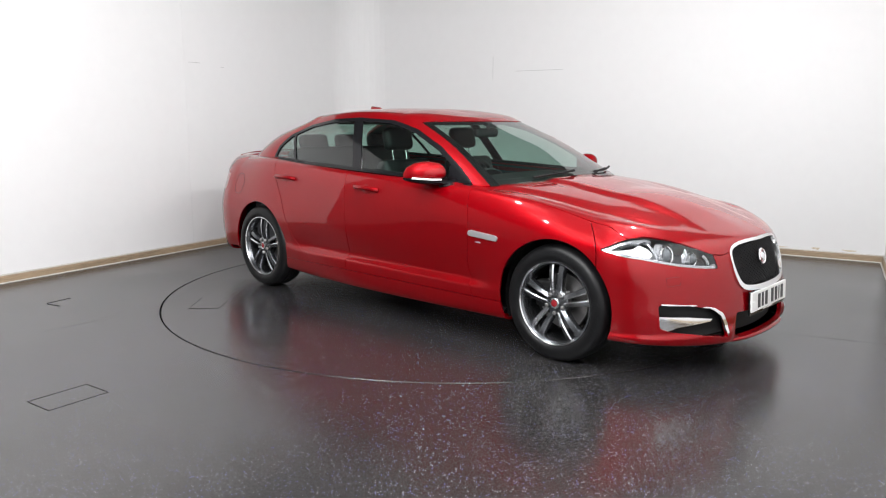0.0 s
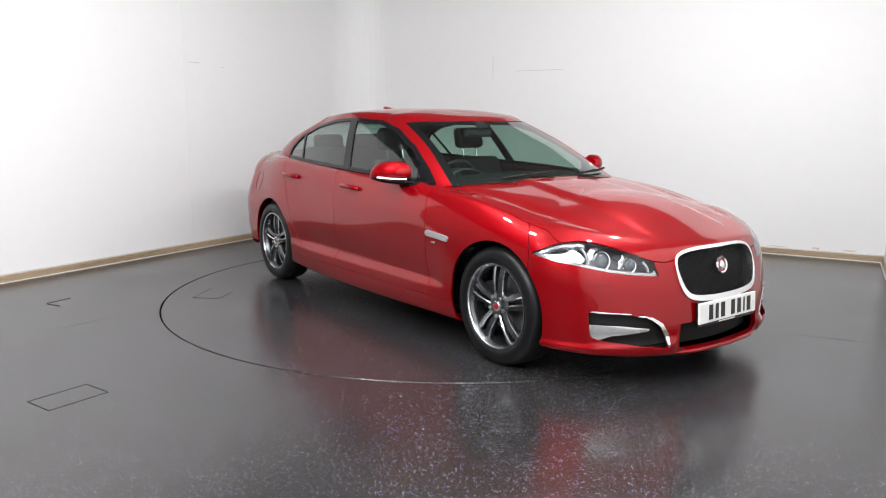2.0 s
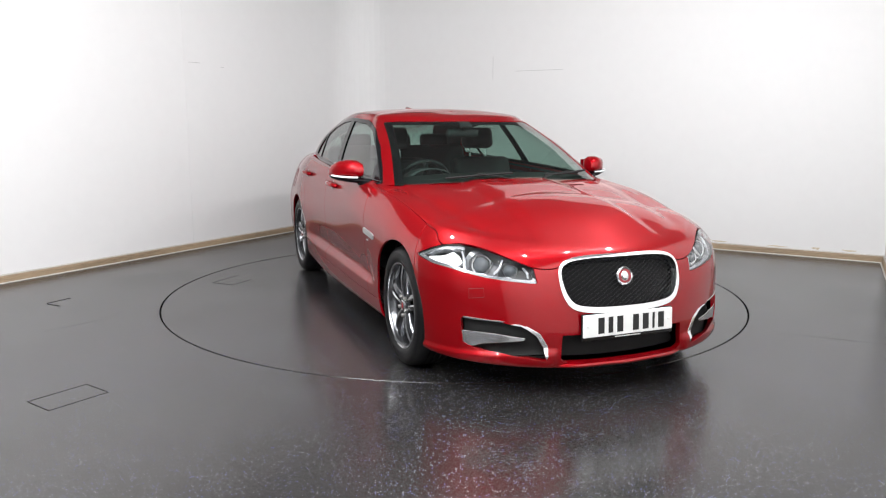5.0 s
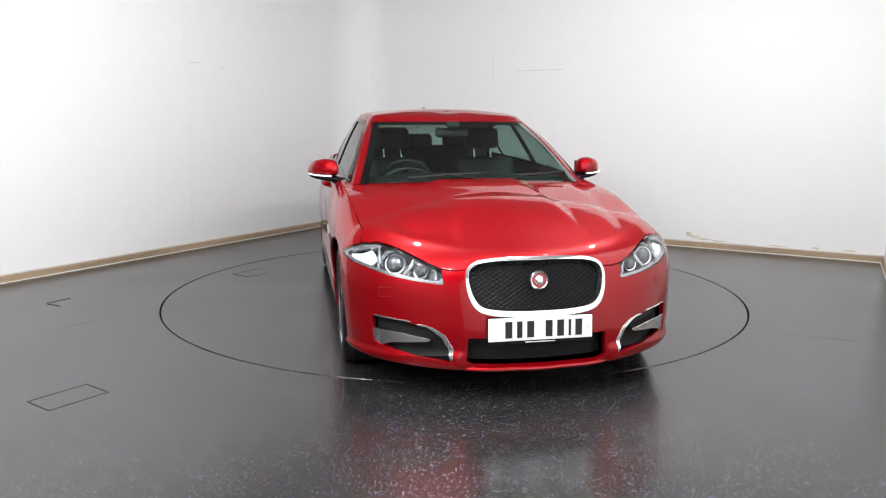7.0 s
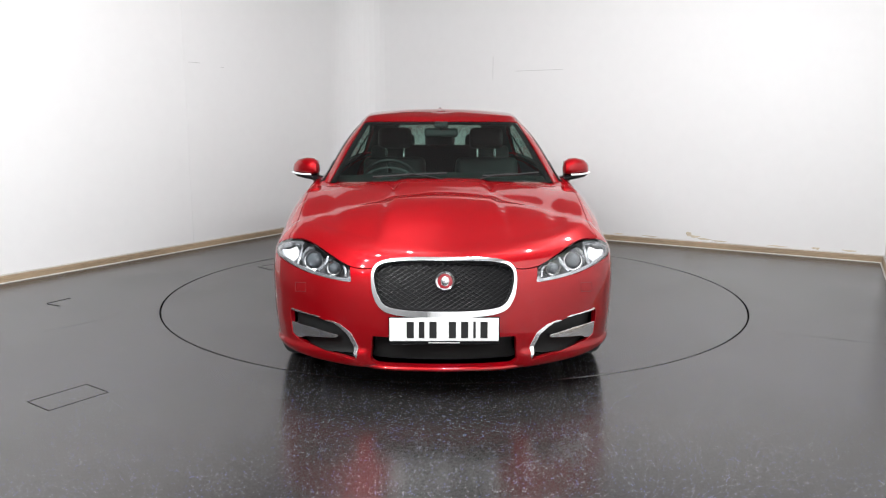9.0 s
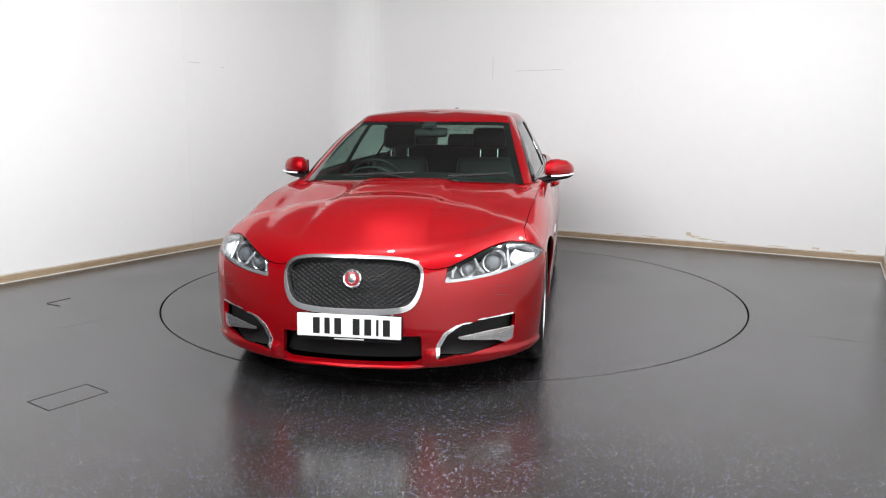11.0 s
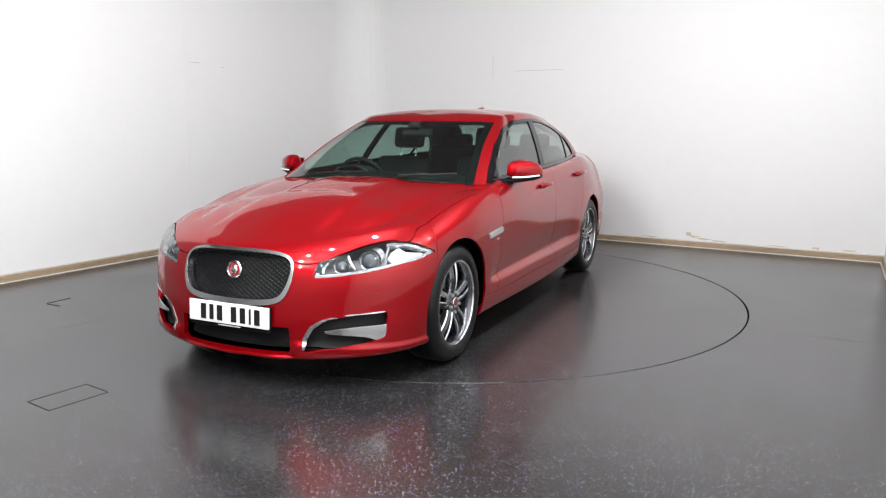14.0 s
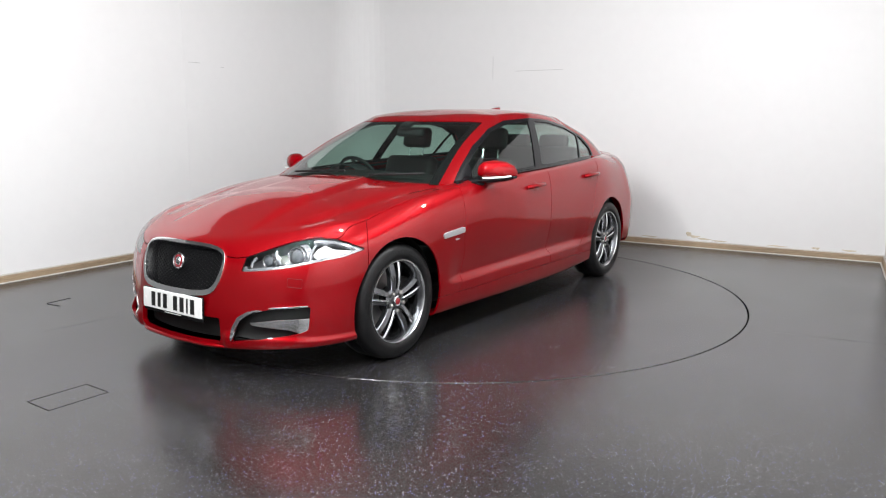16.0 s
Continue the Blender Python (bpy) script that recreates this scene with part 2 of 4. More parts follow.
    # walls, rounded in the corner behind the car
    R = 0.55
    arc = [place(R - R * math.cos(a), R - R * math.sin(a)) for a in np.linspace(0, math.pi / 2, 13)]
    line = [place(0, WHITE), *arc, place(WIDE, 0)]
    outw = [place(-0.15, WHITE), *[place(R - (R + 0.15) * math.cos(a), R - (R + 0.15) * math.sin(a)) for a in np.linspace(0, math.pi / 2, 13)], place(WIDE, -0.15)]
    up = Vector((0, 0, HIGH))
    m = len(line)
    fs = []
    for i in range(m - 1):
        fs += [(i, i + 1, m + i + 1, m + i), (2 * m + i, 3 * m + i, 3 * m + i + 1, 2 * m + i + 1)]
    tagged(mesh_object("wall_back", [*line, *(p + up for p in line), *outw, *(p + up for p in outw)], fs, WALL), "white painted studio wall curving round the corner", "wall", kind="structure")
    slab("wall_side", [place(WIDE, 0), place(WIDE + FLARE, LONG), place(WIDE + FLARE, LONG, HIGH), place(WIDE, 0, HIGH)], AX * 0.15, SIDE)
    # unseen slabs beside and behind the camera, added grey to dim the car's reflections
    slab("wall_left", [place(0, WHITE), place(0, LONG), place(0, LONG, HIGH), place(0, WHITE, HIGH)], AX * -0.15, DARK)
    slab("wall_front", [place(0, LONG), place(WIDE + FLARE, LONG), place(WIDE + FLARE, LONG, HIGH), place(0, LONG, HIGH)], BX * 0.15, DARK)
    slab("ceiling", [place(0, 0, HIGH), place(WIDE + FLARE, 0, HIGH), place(WIDE + FLARE, LONG, HIGH), place(0, LONG, HIGH)], (0, 0, 0.15), CEIL)
    # skirting: timber strip with a sealant bead above and below
    prof = ((0.0, 0.0), (0.022, 0.0), (0.022, 0.05), (0.014, 0.062), (0.0, 0.062))
    def strip(name, pr, mat):
        pts = [(0, WHITE)] + [(R - R * math.cos(a), R - R * math.sin(a)) for a in np.linspace(0, math.pi / 2, 13)] + [(WIDE, 0), (WIDE + FLARE * 0.5, LONG * 0.5)]
        vs, fs = [], []
        for i, (a, b) in enumerate(pts):
            if i == 0:
                da, db = 1, 0
            elif i == len(pts) - 1:
                da, db = -1, 0
            elif i == len(pts) - 2:
                da, db = -1, 1
            else:
                q = (i - 1) / 12 * math.pi / 2
                da, db = math.cos(q), math.sin(q)
            for o, z in pr:
                vs.append(place(a + da * o, b + db * o, z))
        k = len(pr)
        for i in range(len(pts) - 1):
            for j in range(k):
                fs.append((i * k + j, i * k + (j + 1) % k, (i + 1) * k + (j + 1) % k, (i + 1) * k + j))
        return tagged(mesh_object(name, vs, fs, mat), kind="structure")
    tagged(strip("baseboard", prof, WOOD), "worn bare timber skirting board, stained brown", "skirting")
    tagged(strip("trim", ((0.0, 0.063), (0.012, 0.063), (0.012, 0.070), (0.0, 0.074)), SEAL), "grubby white sealant bead above the skirting", "trim")
    tagged(strip("trim", ((0.023, 0.001), (0.034, 0.001), (0.030, 0.007), (0.023, 0.009)), SEAL), "pale floor edge bead along the skirting", "trim")
    return floor


def flat_box(a, b, z, da, db, dz):
    a0, a1 = (0.0005, 0.003) if a == 0 else (a - da / 2, a + da / 2)
    b0, b1 = (0.0005, 0.003) if b == 0 else (b - db / 2, b + db / 2)
    z0, z1 = max(z - dz / 2, 0.08), min(z + dz / 2, HIGH - 0.01)
    vs = [place(p, q, r) for r in (z0, z1) for p, q in ((a0, b0), (a1, b0), (a1, b1), (a0, b1))]
    return vs, [(0, 1, 2, 3), (4, 5, 6, 7), (0, 1, 5, 4), (1, 2, 6, 5), (2, 3, 7, 6), (3, 0, 4, 7)]


def joint_square(thing, w, h, t):
    for sx, sy, lx, ly in ((0, h / 2, w, t), (0, -h / 2, w, t), (w / 2, 0, t, h), (-w / 2, 0, t, h)):
        part("joint", box((lx, ly, 0.003), (sx, sy, 0.0002)), JOINT, thing)


def lights():
    # small recessed ceiling spots in rows along both sides of the turntable
    for a, start, count in ((3.6, 4.6, 5), (5.2, 3.0, 6), (4.25, 7.0, 3)):
        for k in range(count):
            p = place(a, start + 1.1 * k, HIGH)
            one = new("ceiling_spotlight")
            tagged(one, "small white ceiling spotlight with a short stem, lit", "spotlight", "ceiling spotlights")
            one.location = p
            part("stem", lathe([(0.0001, 0.0), (0.03, 0.0), (0.03, -0.01), (0.008, -0.015), (0.008, -0.26), (0.03, -0.265), (0.03, -0.29), (0.0001, -0.29)], 24, axis="z"), LAMP_RING, one)
            lamp = bpy.data.lights.new("spot", "POINT")
            lamp.shadow_soft_size, lamp.energy, lamp.color = 0.035, POWER, (0.97, 0.985, 1.0)
            ob = new("spot", lamp)
            ob.location = p - Vector((0, 0, 0.35))


POWER = 76.0
room()
lights()


# ---- turntable ----
def turntable():
    disc = new("turntable")
    tagged(disc, "flush round car turntable covered in dark speckled vinyl", "turntable")
    bm = lathe([(0.0001, 0.0), (RADIUS - 0.009, 0.0), (RADIUS - 0.006, -0.003), (RADIUS - 0.006, -0.1)], 128, axis="z")
    part("plate", bm, FLOOR, disc)
    a = radians(-42.35)
    m = Matrix.Rotation(-a, 4, "Z") @ pose(-1.83, -0.50, 0.0, 0, 0, 2)
    for sx, sy, lx, ly in ((0, -0.2, 0.22, 0.003), (0.11, -.08, 0.002, 0.24), (-0.11, -.02, 0.002, 0.30)):
        bm = box((lx, ly, 0.003), (sx, sy, 0.0002))
        bm.transform(m)
        part("hatch_joint", bm, JOINT, disc)
    return disc


# ---- body surface: rows of design lines from the front centre round to the rear centre ----
SHIFT = Vector((0.224, -0.1017, 0.0))   # where the car stands on the turntable


def spline(keys):
    xs = np.array([k[0] for k in keys], float)
    vs = np.array([k[1] for k in keys], float)
    o = np.argsort(xs)
    xs, vs = xs[o], vs[o]
    sl = np.gradient(vs, xs) if len(xs) > 2 else np.full(len(xs), (vs[-1] - vs[0]) / (xs[-1] - xs[0]))

    def at(x):
        x = np.clip(np.asarray(x, float), xs[0], xs[-1])
        i = np.clip(np.searchsorted(xs, x) - 1, 0, len(xs) - 2)
        h = xs[i + 1] - xs[i]
        t = (x - xs[i]) / h
        return ((2 * t ** 3 - 3 * t ** 2 + 1) * vs[i] + (t ** 3 - 2 * t ** 2 + t) * h * sl[i]
                + (-2 * t ** 3 + 3 * t ** 2) * vs[i + 1] + (t ** 3 - t ** 2) * h * sl[i + 1])
    return at


N_FRONT, N_SIDE, N_REAR = 90, 190, 40


def row(xf, zf, x0, ys, zs, x1, xr, zr, n=2.0, nr=3.0, zp=2.0):
    """One design line: front arc from (xf, 0, zf) to the side at x0, side to x1, rear arc to (xr, 0, zr)."""
    yy, zz = spline(ys), spline(zs)
    q = np.linspace(0, 1, N_FRONT, endpoint=False)
    w = np.sin(q * np.pi / 2)
    y0, z0, y1, z1 = float(yy(x0)), float(zz(x0)), float(yy(x1)), float(zz(x1))
    fx = x0 + (xf - x0) * np.maximum(1 - w ** n, 0) ** (1 / n)
    front = np.stack([fx, y0 * w, zf + (z0 - zf) * w ** zp], 1)
    xs = np.linspace(x0, x1, N_SIDE, endpoint=False)
    side = np.stack([xs, yy(xs), zz(xs)], 1)
    q = np.linspace(0, 1, N_REAR)
    w = np.cos(q * np.pi / 2)
    rx = x1 + (xr - x1) * np.maximum(1 - w ** nr, 0) ** (1 / nr)
    rear = np.stack([rx, y1 * w, zr + (z1 - zr) * w ** 2], 1)
    return np.concatenate([front, side, rear])


def loft(rows, per):
    """Smooth surface across the rows: positions (with the row number as fourth value) and normals."""
    R = np.array(rows)
    m = len(R)
    out = []
    for i in range(m - 1):
        p0, p1, p2, p3 = R[max(i - 1, 0)], R[i], R[i + 1], R[min(i + 2, m - 1)]
        for t in np.arange(per) / per:
            d1, d2 = (p2 - p0) * 0.5, (p3 - p1) * 0.5
            l = np.linalg.norm(p2 - p1, axis=1, keepdims=True)
            for d in (d1, d2):
                k = np.linalg.norm(d, axis=1, keepdims=True)
                d *= np.minimum(1, 1.3 * l / np.maximum(k, 1e-9))
            p = (2 * t ** 3 - 3 * t ** 2 + 1) * p1 + (t ** 3 - 2 * t ** 2 + t) * d1 + (-2 * t ** 3 + 3 * t ** 2) * p2 + (t ** 3 - t ** 2) * d2
            out.append(np.concatenate([p, np.full((len(p), 1), i + t)], 1))
    out.append(np.concatenate([R[-1], np.full((R.shape[1], 1), m - 1.0)], 1))
    return np.array(out)


def with_normals(P):
    """Normals of a lofted half surface; on the middle plane they have no sideways part."""
    G = P[..., :3]
    du = np.gradient(G, axis=1)
    dv = np.gradient(G, axis=0)
    N = np.cross(du, dv)
    ln = np.linalg.norm(N, axis=2, keepdims=True)
    N = np.where(ln > 1e-12, N / np.maximum(ln, 1e-12), 0)
    N[:, 0, 1] = 0
    N[:, -1, 1] = 0
    if abs(G[-1, :, 1]).max() < 1e-6:
        N[-1, :, 1] = 0
    N /= np.maximum(np.linalg.norm(N, axis=2, keepdims=True), 1e-9)
    return N


class Skin:
    """A patch of surface that can be cut by functions: what is positive stays."""

    def __init__(self, P, N, faces):
        self.P, self.N, self.faces = P, N, faces

    @classmethod
    def grid(cls, P):
        N = with_normals(P)
        a, b = P.shape[:2]
        i, j = np.meshgrid(np.arange(a - 1), np.arange(b - 1), indexing="ij")
        k = i * b + j
        f = np.stack([k, k + 1, k + b + 1, k + b], -1).reshape(-1, 4)
        return cls(P.reshape(-1, 4), N.reshape(-1, 3), f.tolist())

    def cut(self, fn):
        v = fn(self.P)
        v = np.where(abs(v) < 1e-7, 1e-7, v)
        ins = (v > 0).tolist()
        P, N, faces, new_p, new_n, cache = self.P, self.N, [], [], [], {}
        base = len(P)
        for f in self.faces:
            c = sum(ins[q] for q in f)
            if c == len(f):
                faces.append(f)
            elif c:
                g = []
                for a, b in zip(f, f[1:] + f[:1]):
                    if ins[a]:
                        g.append(a)
                    if ins[a] != ins[b]:
                        key = (a, b) if a < b else (b, a)
                        if key not in cache:
                            t = v[key[0]] / (v[key[0]] - v[key[1]])
                            new_p.append(P[key[0]] * (1 - t) + P[key[1]] * t)
                            n = N[key[0]] * (1 - t) + N[key[1]] * t
                            new_n.append(n / max(np.linalg.norm(n), 1e-9))
                            cache[key] = base + len(cache)
                        g.append(cache[key])
                if len(g) > 2:
                    faces.append(g)
        if new_p:
            P, N = np.concatenate([P, new_p]), np.concatenate([N, new_n])
        used = np.unique(np.concatenate([np.array(f) for f in faces])) if faces else np.array([], int)
        back = np.full(len(P), -1)
        back[used] = np.arange(len(used))
        back = back.tolist()
        return Skin(P[used], N[used], [[back[q] for q in f] for f in faces])

    def moved(self, d):
        P = self.P.copy()
        P[:, :3] += self.N * d
        return Skin(P, self.N, self.faces)

    def put(self, name, mat, parent, label="", rim=0.012, both=False, side=1):
        """Makes the object: the left half, the right half (side -1) or both; rim: depth of the folded edge."""
        V, N, F = self.P[:, :3], self.N, self.faces
        tri = np.array([f[:3] for f in F])
        if (np.cross(V[tri[:, 1]] - V[tri[:, 0]], V[tri[:, 2]] - V[tri[:, 0]]) * N[tri[:, 0]]).sum() < 0:
            F = [f[::-1] for f in F]
        vs, ns, fs = [V], [N], [list(f) for f in F]
        n0 = len(V)
        if rim:
            count = {}
            for f in F:
                for a, b in zip(f, f[1:] + f[:1]):
                    k = (a, b) if a < b else (b, a)
                    count[k] = None if k in count else (a, b)
            ev, en = [], []
            for e in count.values():
                if e is None or (abs(V[e[0]][1]) < 1e-5 and abs(V[e[1]][1]) < 1e-5):
                    continue
                a, b = e
                d = V[b] - V[a]
                o = np.cross(d, N[a] + N[b])
                o /= max(np.linalg.norm(o), 1e-9)
                r = 0.0018 if rim > 0 else 0.0
                if r:
                    # rolled edge
                    ev += [V[a], V[b], V[b] + o * r - N[b] * r, V[a] + o * r - N[a] * r]
                    en += [N[a], N[b], o, o]
                    fs.append([n0 + 1, n0, n0 + 3, n0 + 2])
                    n0 += 4
                ev += [V[a] + o * r - N[a] * r, V[b] + o * r - N[b] * r, V[b] + o * r - N[b] * rim, V[a] + o * r - N[a] * rim]
                en += [o] * 4
                fs.append([n0 + 1, n0, n0 + 3, n0 + 2])
                n0 += 4
            if ev:
                vs.append(np.array(ev))
                ns.append(np.array(en))
        V, N = np.concatenate(vs), np.concatenate(ns)
        flip = np.array([1, -1, 1])
        if both:
            k = len(V)
            V, N = np.concatenate([V, V * flip]), np.concatenate([N, N * flip])
            fs = fs + [[q + k for q in reversed(f)] for f in fs]
        elif side < 0:
            V, N, fs = V * flip, N * flip, [f[::-1] for f in fs]
        return mesh_object(name, V, fs, mat, parent, label, N)


def inside(poly, pick, r=0.0):
    """Distance inside a polygon with corners rounded by r, in the plane that pick takes from the points."""
    c = np.array(poly, float)

    def fn(P):
        q = np.stack(pick(P), 1)
        dist = np.full(len(q), 1e9)
        odd = np.zeros(len(q), bool)
        for a, b in zip(c, np.roll(c, -1, 0)):
            e, w = b - a, q - a
            t = np.clip((w @ e) / (e @ e), 0, 1)
            dist = np.minimum(dist, np.linalg.norm(w - t[:, None] * e, axis=1))
            with np.errstate(divide="ignore", invalid="ignore"):
                x = a[0] + (q[:, 1] - a[1]) / (b[1] - a[1]) * (b[0] - a[0])
            odd ^= ((a[1] > q[:, 1]) != (b[1] > q[:, 1])) & (q[:, 0] < x)
        return np.where(odd, dist, -dist) + r
    return fn


def grow(fn, d):
    return lambda P: fn(P) + d


def outside(fn, d=0.0):
    return lambda P: -fn(P) - d


def front_view(P):
    return abs(P[:, 1]), P[:, 2]


def side_view(P):
    return P[:, 0], P[:, 2]


def corner_view(P):
    return (abs(P[:, 1]) - P[:, 0]) * 0.7071, P[:, 2]


X0, X1 = 1.72, -1.90
BODY_ROWS = [
    # underside edge, sill, sill top, door lower, waist, shoulder, belt or hood side, hood swell, spine
    row(2.19, 0.160, X0, [(X0, .82), (1, .80), (-1, .80), (X1, .78)], [(X0, .195), (1, .175), (-1, .185), (X1, .24)], X1, -2.48, .25, 2.2, 2.0),
    row(2.30, 0.165, X0, [(X0, .885), (1, .895), (-1, .895), (X1, .865)], [(X0, .20), (1, .19), (-1, .20), (X1, .26)], X1, -2.54, .27, 2.15, 2.0),
    row(2.312, 0.275, X0, [(X0, .908), (1, .922), (0, .919), (-1, .922), (X1, .892)], [(X0, .31), (1, .335), (-1, .35), (X1, .37)], X1, -2.58, .38, 2.1, 2.0),
    row(2.312, 0.375, X0, [(X0, .916), (1.2, .925), (.6, .905), (-.6, .900), (-1.2, .922), (X1, .900)], [(X0, .42), (1, .41), (-1, .42), (X1, .50)], X1, -2.59, .52, 2.02, 2.0),
    row(2.285, 0.52, X0, [(X0, .918), (1.3, .940), (.6, .928), (-.6, .922), (-1.3, .938), (X1, .900)], [(X0, .59), (1, .60), (-1, .61), (X1, .66)], X1, -2.58, .66, 2.0, 2.0),
    row(2.255, 0.635, X0 - .02, [(X0, .896), (1.3, .928), (.8, .938), (0, .918), (-.9, .905), (-1.4, .910), (X1, .860)], [(X0, .705), (1.3, .755), (.8, .77), (0, .785), (-1, .81), (X1, .82)], X1, -2.56, .80, 1.9, 2.0),
    row(2.225, 0.705, X0 - .06, [(X0, .825), (1.3, .868), (.8, .888), (0, .885), (-.9, .870), (-1.4, .858), (X1, .792)], [(X0, .775), (1.3, .860), (.8, .915), (0, .93), (-1, .97), (-1.5, .985), (X1, .97)], X1, -2.545, .98, 1.72, 2.0),
    row(2.12, 0.748, X0 - .12, [(1.6, .71), (1.2, .775), (.8, .805), (0, .835), (-.9, .815), (-1.4, .782), (X1, .67)], [(1.6, .852), (1.2, .930), (.8, .965), (0, .985), (-1, 1.03), (-1.5, 1.058), (X1, 1.052)], X1, -2.52, 1.06, 1.62, 2.0),
    row(2.00, 0.795, X0 - .25, [(1.6, .38), (1.2, .42), (.8, .45), (0, .5), (-1.4, .45), (X1, .36)], [(1.6, .890), (1.2, .958), (.8, 1.0), (0, 1.02), (-1.4, 1.08), (X1, 1.075)], X1, -2.49, 1.07, 1.75, 2.0),
    row(1.91, 0.832, X0 - .35, [(1.6, 0), (X1, 0)], [(1.6, .903), (1.2, .968), (.8, 1.01), (0, 1.03), (-1.4, 1.09), (X1, 1.08)], X1, -2.47, 1.075),
]


def eased_grid(P, times):
    """Takes the waves out of the bonnet and wing tops, mirrored across the middle plane."""
    flip = np.array([1, -1, 1, 1])
    w = np.clip(P[..., 3:] - 4.8, 0, 1) * np.clip((P[..., :1] - 0.55) / 0.25, 0, 1)
    for _ in range(times):
        up = np.concatenate([P[1:], P[-2:-1] * flip])
        down = np.concatenate([P[:1], P[:-1]])
        fore = np.concatenate([P[:, 1:2] * flip, P[:, :-1]], 1)
        back = np.concatenate([P[:, 1:], P[:, -1:]], 1)
        Q = P + w * (0.25 * (up + down - 2 * P) + 0.25 * (fore + back - 2 * P)) * 0.9
        Q[..., 3] = P[..., 3]
        Q[-1, :, 1] = 0
        Q[:, 0, 1] = 0
        P = Q
    return P


def body_grid():
    P = eased_grid(loft(BODY_ROWS, 11), 26)
    # raised centre of the bonnet between two creases that run towards the grille
    x, y, z = P[..., 0], P[..., 1], P[..., 2]
    edge = 0.275 + 0.06 * (x - 0.95)
    k = 1 / (1 + np.exp((y - edge) / 0.010))
    fade = np.clip((x - 0.62) / 0.3, 0, 1) * np.clip((2.15 - x) / 0.45, 0, 1) * np.clip((P[..., 3] - 6.4) * 2, 0, 1)
    valley = np.exp(-((y - (0.72 - 0.14 * (x - 0.95))) / 0.05) ** 2)
    P[..., 2] = z + fade * (0.016 * (k - 1) - 0.010 * valley)
    # crease low on the doors
    d = P[..., 2] - (0.352 + 0.012 * (0.5 - x))
    ends = np.clip((1.00 - x) / 0.12, 0, 1) * np.clip((x + 1.0) / 0.2, 0, 1) * (P[..., 3] < 5)
    ramp = np.clip(d / 0.05, 0, 1)
    P[..., 1] -= 0.017 * ends * ramp * ramp * (3 - 2 * ramp) * np.exp(-np.maximum(d - 0.05, 0) / 0.10)
    # shelf low on the bumper corners, ending in a point beside the middle intake
    x, y, z = P[..., 0], P[..., 1], P[..., 2]
    d = np.clip((0.262 - 0.02 * np.clip((y - 0.4) / 0.4, 0, 1) - z) / 0.022, 0, 1)
    part_of = np.clip((y - 0.365) / 0.02, 0, 1) * np.clip((x - 1.70) / 0.1, 0, 1)
    push = 0.013 * d * d * (3 - 2 * d) * part_of
    n = np.hypot(x - 1.2, y)
    P[..., 0] += push * (x - 1.2) / n
    P[..., 1] += push * y / n
    return P


GX1 = -1.45
CABIN_ROWS = [
    row(1.00, 0.985, .55, [(.8, .80), (.4, .822), (0, .827), (-.9, .803), (-1.4, .752), (-1.7, .70)], [(.8, .945), (0, .972), (-.9, 1.01), (-1.4, 1.035), (-1.7, 1.045)], GX1, -2.20, 1.06, 3.2, 2.4),
    row(.985, 0.998, .53, [(.8, .79), (.4, .812), (0, .820), (-.9, .796), (-1.4, .742), (-1.7, .69)], [(.8, .955), (0, .985), (-.9, 1.025), (-1.4, 1.05), (-1.7, 1.06)], GX1, -2.18, 1.078, 3.2, 2.4),
    row(.585, 1.205, .22, [(.6, .685), (.2, .712), (-.3, .722), (-.9, .706), (-1.4, .665)], [(.6, 1.14), (.2, 1.188), (-.3, 1.205), (-.9, 1.222), (-1.4, 1.215)], -1.32, -1.84, 1.255, 3.0, 2.4),
    row(.205, 1.362, -.10, [(.3, .555), (-.1, .597), (-.5, .612), (-1.0, .592), (-1.3, .56)], [(.3, 1.30), (-.1, 1.360), (-.5, 1.392), (-1.0, 1.366), (-1.3, 1.325)], -1.10, -1.38, 1.360, 3.0, 2.4),
    row(.12, 1.392, -.14, [(.3, .50), (-.1, .54), (-.5, .555), (-1.0, .525), (-1.3, .49)], [(.3, 1.36), (-.1, 1.402), (-.5, 1.427), (-1.0, 1.405), (-1.3, 1.365)], -1.05, -1.28, 1.390, 2.6, 2.4),
    row(.02, 1.415, -.2, [(.3, .28), (-.5, .30), (-1.3, .27)], [(.3, 1.41), (-.2, 1.440), (-.5, 1.452), (-1.0, 1.428), (-1.3, 1.375)], -.95, -1.16, 1.410, 2.2, 2.2),
    row(-.05, 1.427, -.25, [(.3, 0), (-1.3, 0)], [(.3, 1.41), (-.25, 1.452), (-.5, 1.460), (-1.0, 1.436), (-1.3, 1.385)], -.9, -1.08, 1.425),
]

# shut lines and outlines
HOOD_LINE = spline([(-1.60, .697), (-1.50, .695), (-1.38, .680), (-1.30, .645), (-1.21, .650), (-1.10, .688), (-.965, .728), (-.83, .748), (-.725, .745), (-.66, .795), (-.455, .864), (-.25, .914), (-.07, .94), (.3, .95)])
HOOD_SIDE = spline([(1.95, .78), (1.80, .795), (1.70, .80), (1.454, .812), (1.2, .826), (.95, .834), (.6, .83)])
LAMP = [(-1.23, .582), (-1.125, .592), (-1.0, .608), (-.90, .626), (-.80, .645), (-.715, .655), (-.60, .681), (-.69, .720), (-.75, .736), (-.83, .742), (-.965, .722), (-1.10, .682), (-1.205, .646)]
GRILLE = [(0, .697), (.177, .694), (.288, .680), (.337, .648), (.346, .585), (.330, .508), (.284, .454), (.175, .434), (0, .430), (-.175, .434), (-.34, .585), (-.337, .648), (-.288, .68), (-.177, .694)]
